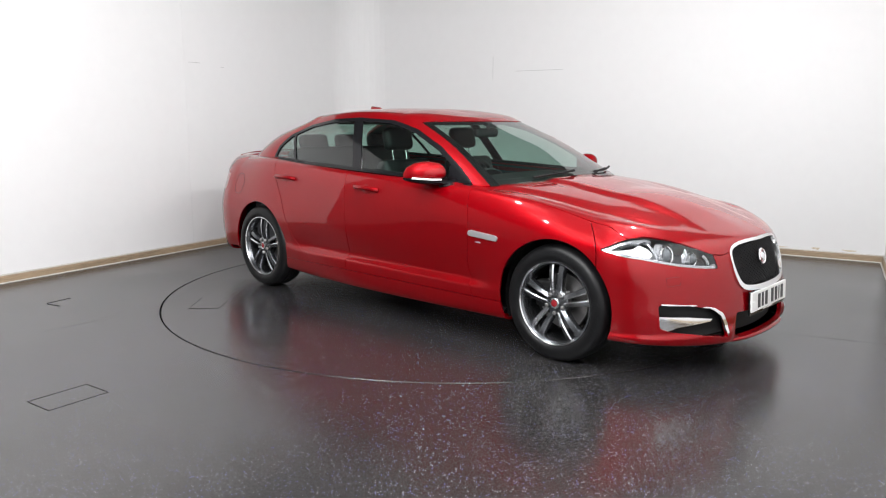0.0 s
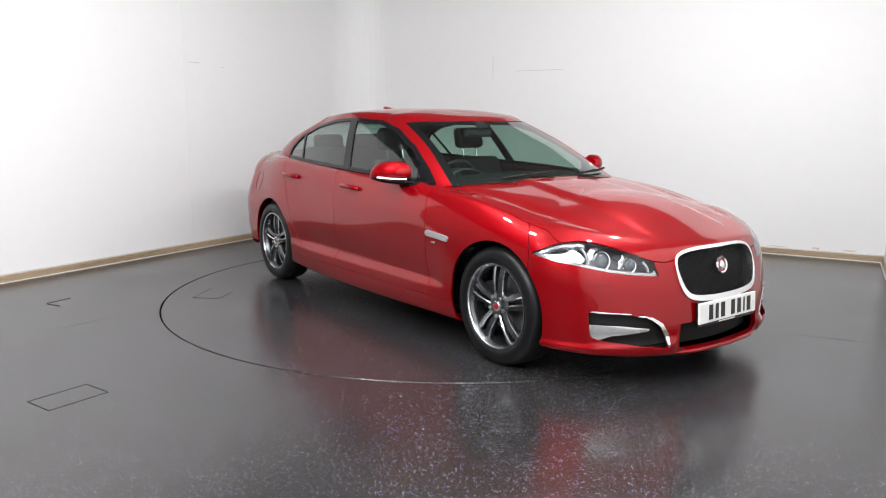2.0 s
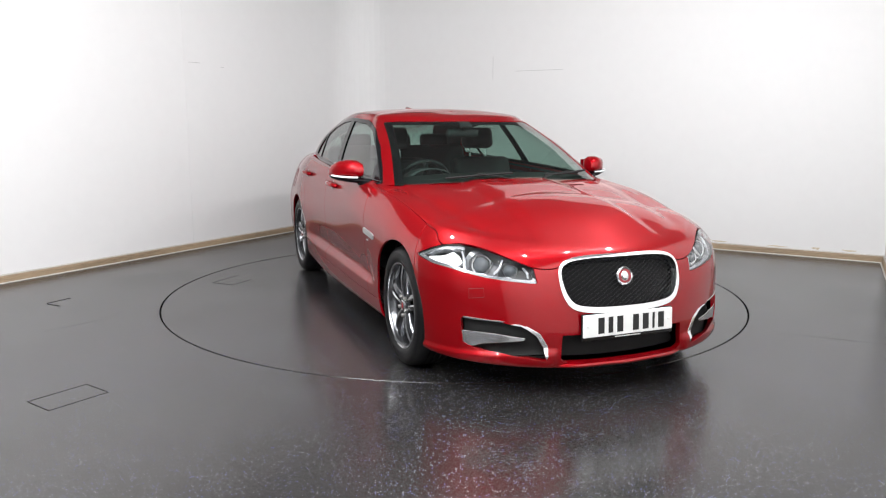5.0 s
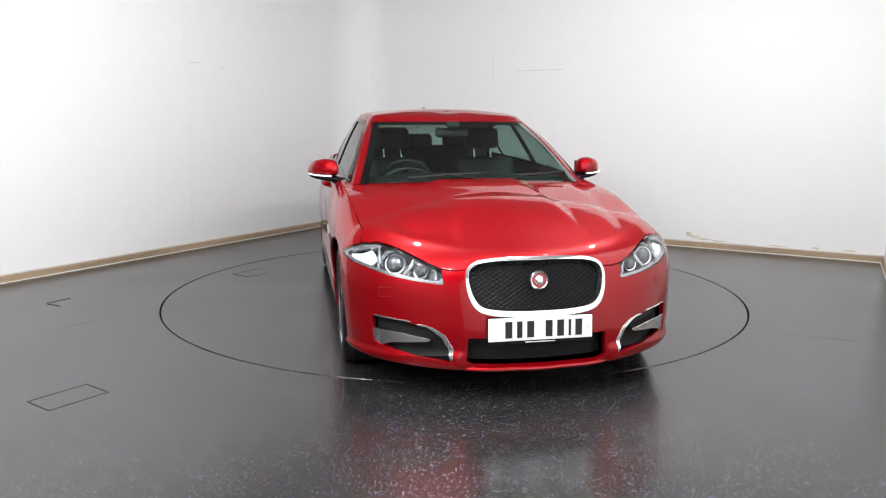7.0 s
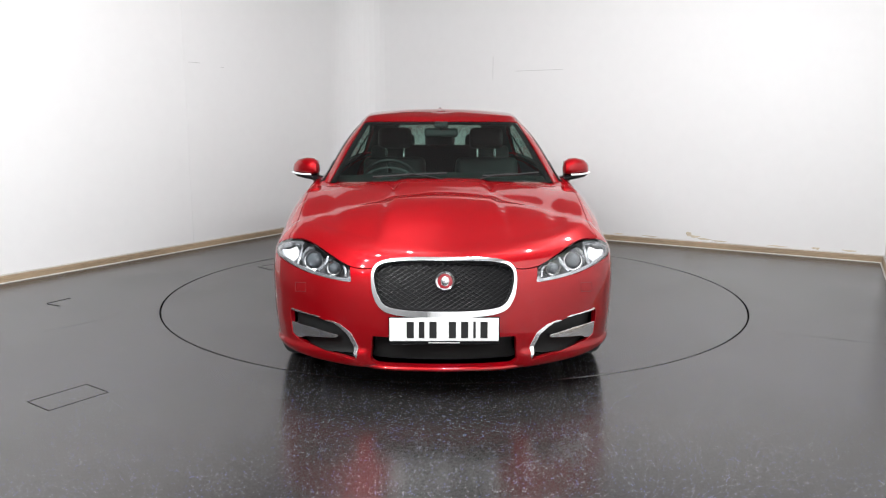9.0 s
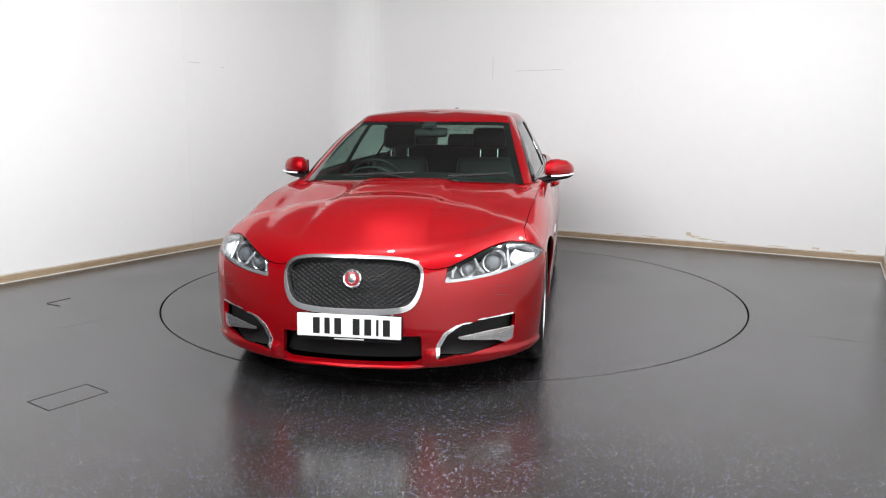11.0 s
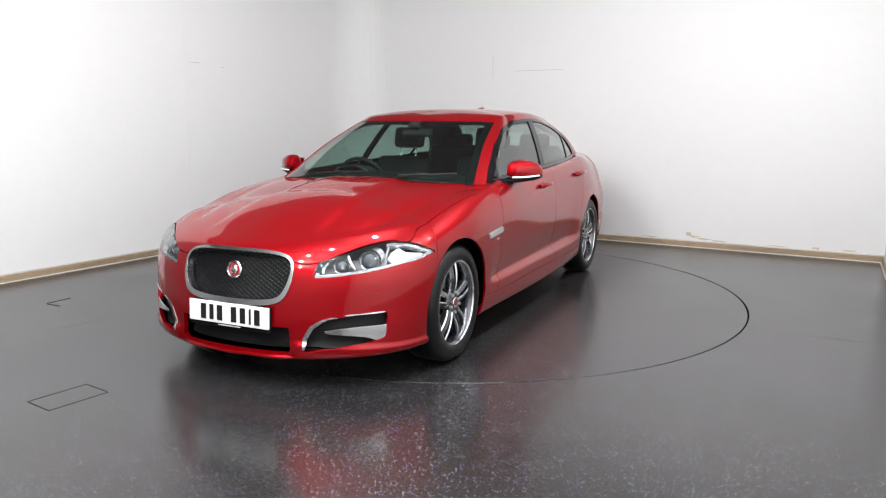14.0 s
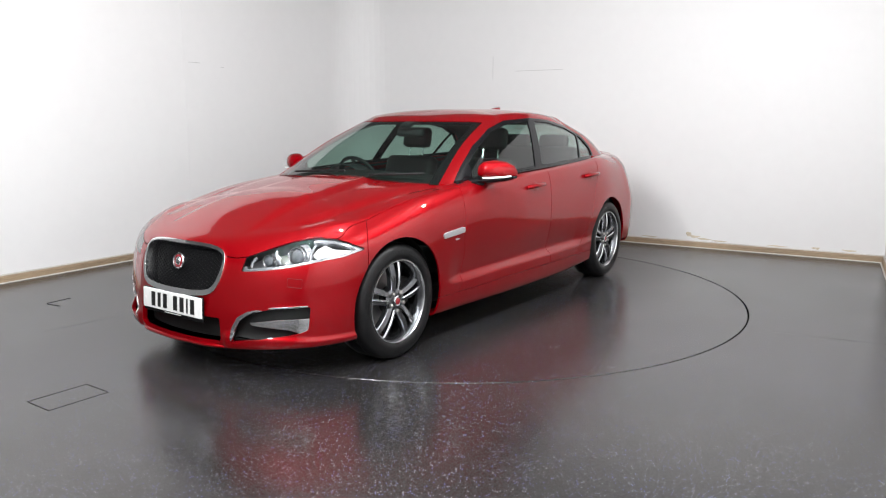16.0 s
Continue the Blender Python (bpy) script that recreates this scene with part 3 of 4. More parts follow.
INTAKE = [(-.34, .325), (.345, .325), (.35, .21), (.32, .19), (-.32, .19), (-.34, .21)]
FOG = [(-.888, .398), (-1.05, .392), (-1.20, .364), (-1.255, .330), (-1.285, .275), (-1.297, .21), (-1.24, .222), (-1.10, .246), (-.96, .262), (-.902, .282)]
ARCH = 0.374


def arch(x):
    return lambda P: np.hypot(P[:, 0] - x, P[:, 2] - 0.335) - ARCH


GAPF = spline([(.15, .93), (.33, .855), (.5, .825), (.7, .845), (.9, .808), (1.0, .78)])
GAPM = spline([(.15, -.36), (.6, -.345), (.9, -.375), (1.1, -.39)])
GAPR = spline([(.15, -.76), (.31, -.79), (.415, -.94), (.587, -1.05), (.70, -1.10), (.85, -1.19), (.95, -1.26), (1.1, -1.33)])
DLO = [(.745, .962), (.607, 1.056), (.387, 1.184), (.115, 1.295), (-.15, 1.355), (-.5, 1.376), (-.787, 1.366), (-1.086, 1.322), (-1.32, 1.242), (-1.44, 1.148), (-1.470, 1.070), (-1.45, 1.051), (-.836, 1.026), (0, .996)]
G = 0.0032


def car():
    root = new("car")
    tagged(root, "glossy red four-door saloon car with chrome-framed mesh grille", "car")
    body = Skin.grid(body_grid())
    cabin = Skin.grid(loft(CABIN_ROWS, 9))
    lamp = inside(LAMP, corner_view, 0.004)
    grille = inside(curve_points(GRILLE, 4, True), front_view, 0.004)
    front_only = lambda P: P[:, 0] - 1.9
    intake = inside(INTAKE, front_view, 0.004)
    fog = inside(FOG, corner_view, 0.006)
    af, ar = arch(1.4545), arch(-1.4545)
    def hood(P):
        nose_part = P[:, 2] - HOOD_LINE((P[:, 1] - P[:, 0]) * 0.7071)
        side_part = HOOD_SIDE(P[:, 0]) - P[:, 1]
        k = np.clip((P[:, 0] - 1.70) / 0.10, 0, 1)
        return k * nose_part + (1 - k) * np.where(P[:, 3] > 5.0, side_part, -1.0)

    cowl = lambda P: P[:, 0] - (0.965 - 0.20 * (P[:, 1] / 0.8) ** 4)
    bump = lambda P: -0.578 - (P[:, 1] - P[:, 0]) * 0.7071

    nose = body.cut(lambda P: P[:, 0] - 0.7)
    nose.cut(grow(hood, -G)).cut(cowl).cut(outside(lamp, G)).put("hood", PAINT, root, both=True)
    nose.cut(bump).cut(outside(hood, G)).cut(outside(lamp, G)).cut(lambda P: np.maximum(-grille(P), 1.9 - P[:, 0])).cut(lambda P: np.maximum(-intake(P), 1.9 - P[:, 0])).cut(lambda P: np.maximum(-fog(P), 1.5 - P[:, 0])).cut(af).put("front_bumper", PAINT, root, both=True, rim=0.025)
    sides = body.cut(lambda P: 7.0 - P[:, 3])
    for s in (1, -1):
        f = body.cut(lambda P: P[:, 0] - GAPF(P[:, 2]) - G).cut(outside(bump, 2 * G)).cut(lambda P: np.maximum(-hood(P) - G, np.minimum(-cowl(P) - G, 7.0 - P[:, 3]))).cut(af).cut(outside(lamp, G)).cut(lambda P: P[:, 2] - .29 - G)
        f.put("front_wing", PAINT, root, side=s)
        d = sides.cut(lambda P: GAPF(P[:, 2]) - P[:, 0] - G).cut(lambda P: P[:, 2] - .29 - G)
        d.cut(lambda P: P[:, 0] - GAPM(P[:, 2]) - G).put("front_door", PAINT, root, side=s)
        r = d.cut(lambda P: GAPM(P[:, 2]) - P[:, 0] - G)
        r.cut(lambda P: P[:, 0] - GAPR(P[:, 2]) - G).cut(ar).put("rear_door", PAINT, root, side=s)
        q = r.cut(lambda P: GAPR(P[:, 2]) - P[:, 0] - G).cut(ar)
        tail = inside([(-2.02, .90), (-2.05, .78), (-2.7, .70), (-2.7, .93), (-2.3, .93)], side_view, .004)
        rb = lambda P: np.maximum(.62 - P[:, 2], P[:, 0] + 2.02)
        q.cut(lambda P: np.maximum(P[:, 0] + 1.98, P[:, 2] - .64)).cut(outside(tail, G)).put("rear_wing", PAINT, root, side=s)
        q.cut(tail).put("tail_lamp", TAIL, root, "dark red tail lamp", side=s)
        sides.cut(lambda P: .29 - G - P[:, 2]).cut(lambda P: 1.15 - P[:, 0]).cut(lambda P: P[:, 0] + 1.15).cut(af).cut(ar).put("side_sill", PAINT, root, side=s)
    rear = body.cut(lambda P: -1.98 - G - P[:, 0])
    rear.cut(lambda P: .64 - G - P[:, 2]).put("rear_bumper", PAINT, root, both=True)
    body.cut(lambda P: P[:, 3] - 7.0).cut(lambda P: -1.40 - P[:, 0]).cut(lambda P: np.maximum(P[:, 1] - .60, -2.08 - P[:, 0])).put("boot_lid", PAINT, root, both=True)
    body.cut(lambda P: P[:, 3] - 6.9).cut(lambda P: P[:, 0] - .60).cut(outside(cowl, -.02)).moved(-.014).put("scuttle", MATT, root, "black scuttle panel", both=True)

    # cabin: glass, pillars and roof
    dlo = inside(DLO, side_view, 0.004)
    screen = lambda P: np.minimum(np.minimum(P[:, 0] - 0.02, 2.97 - P[:, 3]), 0.574 + 0.42 * (1.349 - P[:, 2]) - P[:, 1])
    backlight = lambda P: np.minimum(np.minimum(-1.2 - P[:, 0], 2.98 - P[:, 3]), 0.66 - 0.3 * np.clip((P[:, 2] - 1.07) / .3, 0, 1) - P[:, 1])
    win = lambda P: np.minimum(dlo(P), P[:, 1] - 0.45)
    frame_parts = cabin.cut(outside(win, 0)).cut(outside(screen, 0)).cut(outside(backlight, 0))
    frame_parts.put("roof", PAINT, root, both=True, rim=0.02)
    frame_parts.moved(-0.03).put("headlining", LINER, root, "dark grey cabin lining", both=True, rim=0)
    cabin.cut(screen).moved(-0.004).put("windscreen", GLASS, root, "tinted windscreen glass", both=True, rim=0)
    edge = cabin.cut(screen).cut(lambda P: np.maximum(0.045 + P[:, 1] - (0.574 + 0.42 * (1.349 - P[:, 2])), P[:, 3] - 2.78))
    edge.moved(-0.008).put("windscreen_border", BLACK, root, "black printed windscreen border", both=True, rim=0)
    cabin.cut(backlight).moved(-0.004).put("rear_window", GLASS, root, "tinted rear window glass", both=True, rim=0)
    mid = lambda P: -.324 - .52 * (P[:, 2] - 1.011)
    qmid = lambda P: -1.125 - .70 * (P[:, 2] - 1.043)
    for s in (1, -1):
        w = cabin.cut(win)
        w.cut(outside(grow(dlo, -.022))).moved(0.003).put("window_surround", BLACK, root, "gloss black window surround", side=s, rim=.01)
        g = w.cut(grow(dlo, -.020))
        g.cut(lambda P: P[:, 0] - mid(P) + .046).cut(lambda P: mid(P) + .046 - P[:, 0]).moved(0.004).put("door_pillar", BLACK, root, "gloss black door pillar", side=s, rim=.01)
        g.cut(lambda P: P[:, 0] - qmid(P) + .013).cut(lambda P: qmid(P) + .013 - P[:, 0]).moved(0.003).put("quarter_bar", BLACK, root, "black window divider", side=s, rim=.01)
        g.cut(lambda P: P[:, 0] - mid(P) - .044).moved(-.004).put("front_side_window", GLASS, root, "tinted side window glass", side=s, rim=0)
        g.cut(lambda P: mid(P) - .044 - P[:, 0]).cut(lambda P: P[:, 0] - qmid(P) - .011).moved(-.004).put("rear_side_window", GLASS, root, "tinted side window glass", side=s, rim=0)
        g.cut(lambda P: qmid(P) - .011 - P[:, 0]).moved(-.004).put("quarter_window", GLASS, root, "small tinted quarter window", side=s, rim=0)
    details(root, body, cabin, lamp, grille, intake, fog)
    for o in root.children:
        o.matrix_basis = Matrix.Translation(SHIFT) @ o.matrix_basis
    return root


def wheel(root, x, s):
    w = new("wheel")
    w.parent = root
    w.location = (x, s * 0.795, 0.337)
    w.rotation_euler = (0, 0, 0 if s > 0 else math.pi)
    part("tyre", lathe([(.238, -.10), (.27, -.114), (.305, -.112), (.328, -.09), (.336, -.06), (.337, -.042), (.331, -.040), (.331, -.032), (.337, -.030), (.337, -.004), (.331, -.003), (.331, .003), (.337, .004), (.337, .030), (.331, .032), (.331, .040), (.337, .042), (.336, .06), (.328, .09), (.318, .104), (.306, .110), (.30, .1125), (.275, .116), (.255, .113), (.246, .106), (.240, .098)], 72), RUBBER, w, "black rubber tyre", smooth=True)
    marks = bmesh.new()
    for a0, count in ((0.9, 7), (2.6, 9), (4.3, 7), (5.6, 5)):
        for k in range(count):
            m = Matrix.Rotation(a0 + .085 * k, 4, "Y") @ Matrix.Translation((.287, .1135, 0)) @ Matrix.Rotation(radians(-8), 4, "Z")
            bmesh.ops.create_cube(marks, size=1.0, matrix=m @ Matrix.Diagonal((.020, .003, .010 + .004 * (k % 3), 1)))
    tagged(part("sidewall_marks", marks, RUBBER, w, "raised black marks on the tyre wall"), kind="stuff")
    part("rim", lathe([(.236, -.10), (.22, -.09), (.210, .0), (.214, .06), (.224, .092), (.229, .098), (.232, .101)], 72), ALLOY, w, "graphite alloy rim", smooth=True)
    part("rim_lip", lathe([(.231, .099), (.233, .104), (.236, .108), (.241, .108), (.243, .102), (.240, .098)], 72), ALLOY_CUT, w, "bright machined rim lip", smooth=True)
    part("barrel", lathe([(.222, -.095), (.207, .0), (.212, .058)], 48), ALLOY, w, "dark inner rim", smooth=True)
    for k in range(5):
        for o in (-1, 1):
            spoke(w, 2 * math.pi * k / 5 + math.pi / 2, o)
    part("hub", lathe([(.082, .02), (.080, .072), (.066, .084), (.034, .088), (.0001, .088)], 40), ALLOY, w, smooth=True)
    part("cap", lathe([(.030, .087), (.030, .094), (.026, .097), (.020, .096)], 32), SATIN, w, "silver cap ring", smooth=True)
    part("cap_disc", lathe([(.021, .0955), (.012, .0985), (.0001, .099)], 32), CAP_RED, w, "red enamel centre cap", smooth=True)
    for k in range(5):
        a = 2 * math.pi * (k + .5) / 5 + math.pi / 2
        part("wheel_nut", lathe([(.0115, .07), (.0115, .097), (.008, .101), (.0001, .101)], 6, m=Matrix.Translation((.056 * math.cos(a), 0, .056 * math.sin(a)))), STEEL, w)
    part("brake_disc", lathe([(.0001, .0), (.16, .0), (.16, -.025), (.0001, -.025)], 48), STEEL, w, "steel brake disc")
    part("brake_caliper", box((.10, .07, .16), (-.12 * s, .005, .03), (0, 0, 0), .015), MATT, w)


def spoke(w, a, o):
    """One of the paired spokes, bulging outwards, bright on its edge faces."""
    c, s = math.cos(a), math.sin(a)
    n = 9
    vs = []
    for i in range(n):
        t = i / (n - 1)
        r = .052 + (.229 - .052) * t
        off = o * (.021 + .016 * t)
        half = .0145 + .0045 * t
        y = .088 - .004 * t + .012 * math.sin(math.pi * t)
        # sharp bright edge beside the slit, broad face falling away from it
        for dq, dy in ((-half, -.045), (-half, -.006), (-half * .60, .0), (half * .75, -.010), (half, -.018), (half, -.045)):
            q = off + dq * o
            vs.append((r * c - q * s, y + dy, r * s + q * c))
    fs, fc = [], []
    for i in range(n - 1):
        for j in range(6):
            f = (i * 6 + j, i * 6 + (j + 1) % 6, (i + 1) * 6 + (j + 1) % 6, (i + 1) * 6 + j)
            fs.append(f)
            fc.append(1 if j in (1, 3) else 0)
    ob = mesh_object("spoke", vs, fs, ALLOY, w)
    ob.data.materials.append(ALLOY_CUT)
    bm = bmesh.new()
    bm.from_mesh(ob.data)
    bmesh.ops.recalc_face_normals(bm, faces=bm.faces)
    bm.to_mesh(ob.data)
    bm.free()
    for p, k in zip(ob.data.polygons, fc):
        p.material_index = k
        p.use_smooth = True
    ob.data.set_sharp_from_angle(angle=radians(35))


def spot_on(skin, pick, at, side=1):
    """The point and normal of a surface nearest to a place in a view; side -1 mirrors it."""
    q = np.stack(pick(skin.P), 1) - np.array(at)
    k = np.argsort((q ** 2).sum(1))[:4]
    p, n = skin.P[k, :3].mean(0), skin.N[k].mean(0)
    return Vector((p[0], p[1] * side, p[2])), Vector((n[0], n[1] * side, n[2])).normalized()


def eased(pts, times=4):
    """The same line with small wobbles taken out."""
    q = np.array([tuple(p) for p in pts])
    for _ in range(times):
        q[1:-1] = (q[:-2] + 2 * q[1:-1] + q[2:]) / 4
    return q.tolist()


def facing(p, n):
    """A pose at p whose z points along n."""
    return Matrix.Translation(p) @ Vector(n).to_track_quat("Z", "Y").to_matrix().to_4x4()


def turned(bm, m):
    bm.transform(m)
    return bm


def front_end(root, body, lamp, grille, intake, fog):
    nose = body.cut(lambda P: P[:, 0] - 1.6)
    front = body.cut(lambda P: P[:, 0] - 1.85)
    # radiator grille: chrome frame, lattice, badge
    g = new("grille")
    g.parent = root
    inner = lambda P: grille(P) - (.013 + .016 * np.clip((.60 - P[:, 2]) / .15, 0, 1))
    front.cut(grow(grille, -.001)).cut(outside(inner)).moved(.010).put("frame", CHROME, g, "broad chrome grille frame", both=True, rim=.035)
    hole = front.cut(grow(inner, .004))
    hole.moved(-.055).put("backing", MATT, g, "black grille backing", both=True, rim=-.05)
    lattice(g, front, inner)
    badge = new("badge")
    badge.parent = g
    p, n = spot_on(front, front_view, (0, .600))
    m = facing(p - n * .012, (n + Vector((.3, 0, 0))).normalized())
    part("ring", turned(lathe([(.034, -.03), (.046, -.004), (.047, .006), (.042, .012), (.036, .008), (.034, 0)], 40, axis="z"), m), CHROME, badge, smooth=True)
    part("disc", turned(lathe([(.036, .004), (.02, .007), (.0001, .008)], 32, axis="z"), m), CAP_RED, badge, "red enamel disc", smooth=True)
    part("emblem", turned(lathe([(.026, .006), (.023, .011), (.012, .015), (.0001, .016)], 8, axis="z"), m @ Matrix.Diagonal((.85, 1, 1, 1))), SATIN, badge, "plain silver emblem", smooth=True)
    # lower intake
    front.cut(grow(intake, .004)).moved(-.07).put("lower_intake", MATT, root, "black lower air intake", both=True, rim=-.06)
    lip = [spot_on(front, front_view, (abs(y), .178), 1 if y >= 0 else -1) for y in np.linspace(-.36, .36, 25)]
    part("front_lip", tube(eased([p + n * .004 for p, n in lip]), .019, 10, flat=.7), PAINT, root, "red splitter lip", smooth=True)
    # number plate: white plate with seven plain dark bars and a small strip
    plate = new("number_plate")
    plate.parent = root
    x = 2.314
    part("plate", box((.012, .52, .111), (x, 0, .372), (0, -3, 0), .004), PLATE, plate, "white number plate")
    part("holder", box((.010, .53, .135), (x - .009, 0, .364), (0, -3, 0), .004), BLACK, plate)
    cx = -.178
    for wd, gap in ((.034, .024), (.026, .024), (.034, .058), (.034, .024), (.034, .024), (.012, .022), (.034, 0)):
        part("character_bar", box((.003, wd, .079), (x + .0065, cx + wd / 2, .372), (0, -3, 0)), INK, plate)
        cx += wd + gap
    part("small_print_bar", box((.003, .15, .006), (x - .0025, 0, .307), (0, -3, 0)), PLATE, plate)
    for y in (-.235, .235):
        part("plate_screw", turned(lathe([(.007, 0), (.006, .003), (.0001, .004)], 12, axis="x"), Matrix.Translation((x + .006, y, .372))), PLATE, plate)
    for s in (1, -1):
        # fog lamp recess with blade and bright edge strip
        f = new("fog_recess")
        f.parent = root
        front.cut(grow(fog, .004)).moved(-.045).put("recess", MATT, f, "black fog lamp recess", side=s, rim=-.04)
        blade = inside([(-.889, .338), (-.902, .283), (-.93, .262), (-1.0, .285), (-1.19, .305), (-1.2, .312), (-1.05, .332)], corner_view, .002)
        front.cut(blade).moved(-.004).put("blade", CHROME, f, "polished metal blade", side=s, rim=.03)
        # bright strip along the top, broad where it turns down at the inner end
        def band(P):
            u = corner_view(P)[0]
            wide = .001 + .011 * np.clip((-1.16 - u) / .10, 0, 1) * np.clip((P[:, 2] - .205) / .05, 0, 1)
            low = P[:, 2] - (.282 - .182 * (-.902 - u)) - .035
            return np.minimum(np.minimum(np.minimum(fog(P) + .006, wide - fog(P)), -.893 - u), np.maximum(low, np.minimum(-1.262 - u, P[:, 2] - .216)))
        front.cut(band).moved(.003).put("bright_strip", CHROME, f, "bright strip round the fog lamp recess", side=s, rim=.012)
        headlamp(root, front, nose, lamp, s)
        # washer cover, towing eye cover
        for at, w, h in (((-.962, .527), .036, .022),):
            ring = []
            for dx, dz in ((-w, -h), (w, -h), (w, h), (-w, h)):
                p, n = spot_on(front, corner_view, (at[0] + dx, at[1] + dz), s)
                ring.append(p + n * .0005)
            part("washer_cover_joint", tube(ring, .0016, 5, closed=True), GAP_RED, root)


def lattice(g, front, inner):
    """Diamond mesh of thin black bars behind the frame."""
    bm = bmesh.new()
    keep = front.cut(grow(inner, .003))
    P = np.stack(front_view(keep.P), 1)
    X = keep.P[:, 0]
    step = .0235

    def depth(y, z):
        k = np.argsort((P[:, 0] - abs(y)) ** 2 + (P[:, 1] - z) ** 2)[:3]
        return X[k].mean() - .022

    def isin(y, z):
        return inner(np.array([[2.2, y, z, 5.0]]))[0] > -.004
    for s in (1, -1):
        for k in range(-34, 35):
            run = []
            for i in range(61):
                y = -.36 + .012 * i
                z = .565 + s * (.62 * y) + k * step * .9
                if isin(y, z):
                    run.append((depth(y, z) + .0005 * s, y, z))
                else:
                    if len(run) > 1:
                        tube(run, .0026, 5, bm)
                    run = []
            if len(run) > 1:
                tube(run, .0026, 5, bm)
    tagged(part("mesh", bm, MESH, g, "gloss black diamond mesh", smooth=True), kind="stuff")


def headlamp(root, front, nose, lamp, s):
    h = new("headlamp")
    h.parent = root
    tagged(h, "clear headlamp with two projectors and white reflector")
    skin = nose.cut(lamp)
    skin.put("lens", CLEAR, h, "clear plastic lens", side=s, rim=0)
    skin.moved(-.085).put("housing", LAMP_DK, h, "dark grey lamp housing", side=s, rim=-.08)
    # bright bezel strip along the lower edge and round the outer tip
    lower = lambda P: .013 - lamp(P)
    skin.cut(lower).cut(lambda P: HOOD_LINE((P[:, 1] - P[:, 0]) * .7071) - .045 - P[:, 2] + np.clip(((P[:, 1] - P[:, 0]) * .7071 + .87) * 3, 0, .1)).moved(-.012).put("light_strip", LAMP_IN, h, "silvery light guide strip", side=s, rim=.03)
    refl = inside([(-.655, .682), (-.76, .700), (-.80, .722), (-.835, .705), (-.86, .675), (-.835, .652), (-.75, .660)], corner_view, .004)
    skin.cut(refl).moved(-.03).put("reflector", WHITE_PLASTIC, h, "white side reflector", side=s, rim=.02)
    for at, r in (((-.965, .676), .042), ((-1.115, .642), .029)):
        p, n = spot_on(skin, corner_view, at, s)
        d = (n + Vector((2.0, 0, -.1))).normalized()
        m = facing(p - n * (.045 if r > .04 else .035) - d * .012, d)
        part("projector_ring", turned(lathe([(r * 1.25, -.03), (r * 1.25, .0), (r * 1.18, .006), (r * 1.04, .004), (r, -.012)], 36, axis="z"), m), CHROME, h, smooth=True)
        part("projector_lens", turned(lathe([(r * 1.0, -.012), (r * .9, .004), (r * .65, .015), (r * .3, .020), (.0001, .021)], 32, axis="z"), m), LENS, h, "dark glass projector lens", smooth=True)
        part("projector_shroud", turned(lathe([(r * 1.9, -.03), (r * 1.45, -.005), (r * 1.25, -.028)], 36, axis="z"), m), LAMP_IN, h, smooth=True)
    for u0, z0, u1, z1 in ((-.845, .732, -.885, .632), (-1.055, .695, -1.035, .622), (-1.165, .655, -1.19, .60)):
        pts = []
        for t in np.linspace(0, 1, 7):
            p, n = spot_on(skin, corner_view, (u0 + (u1 - u0) * t - .014 * math.sin(math.pi * t), z0 + (z1 - z0) * t), s)
            pts.append(p - n * .028)
        part("bezel_rib", tube(eased(pts), .008, 8), LAMP_IN, h, smooth=True)


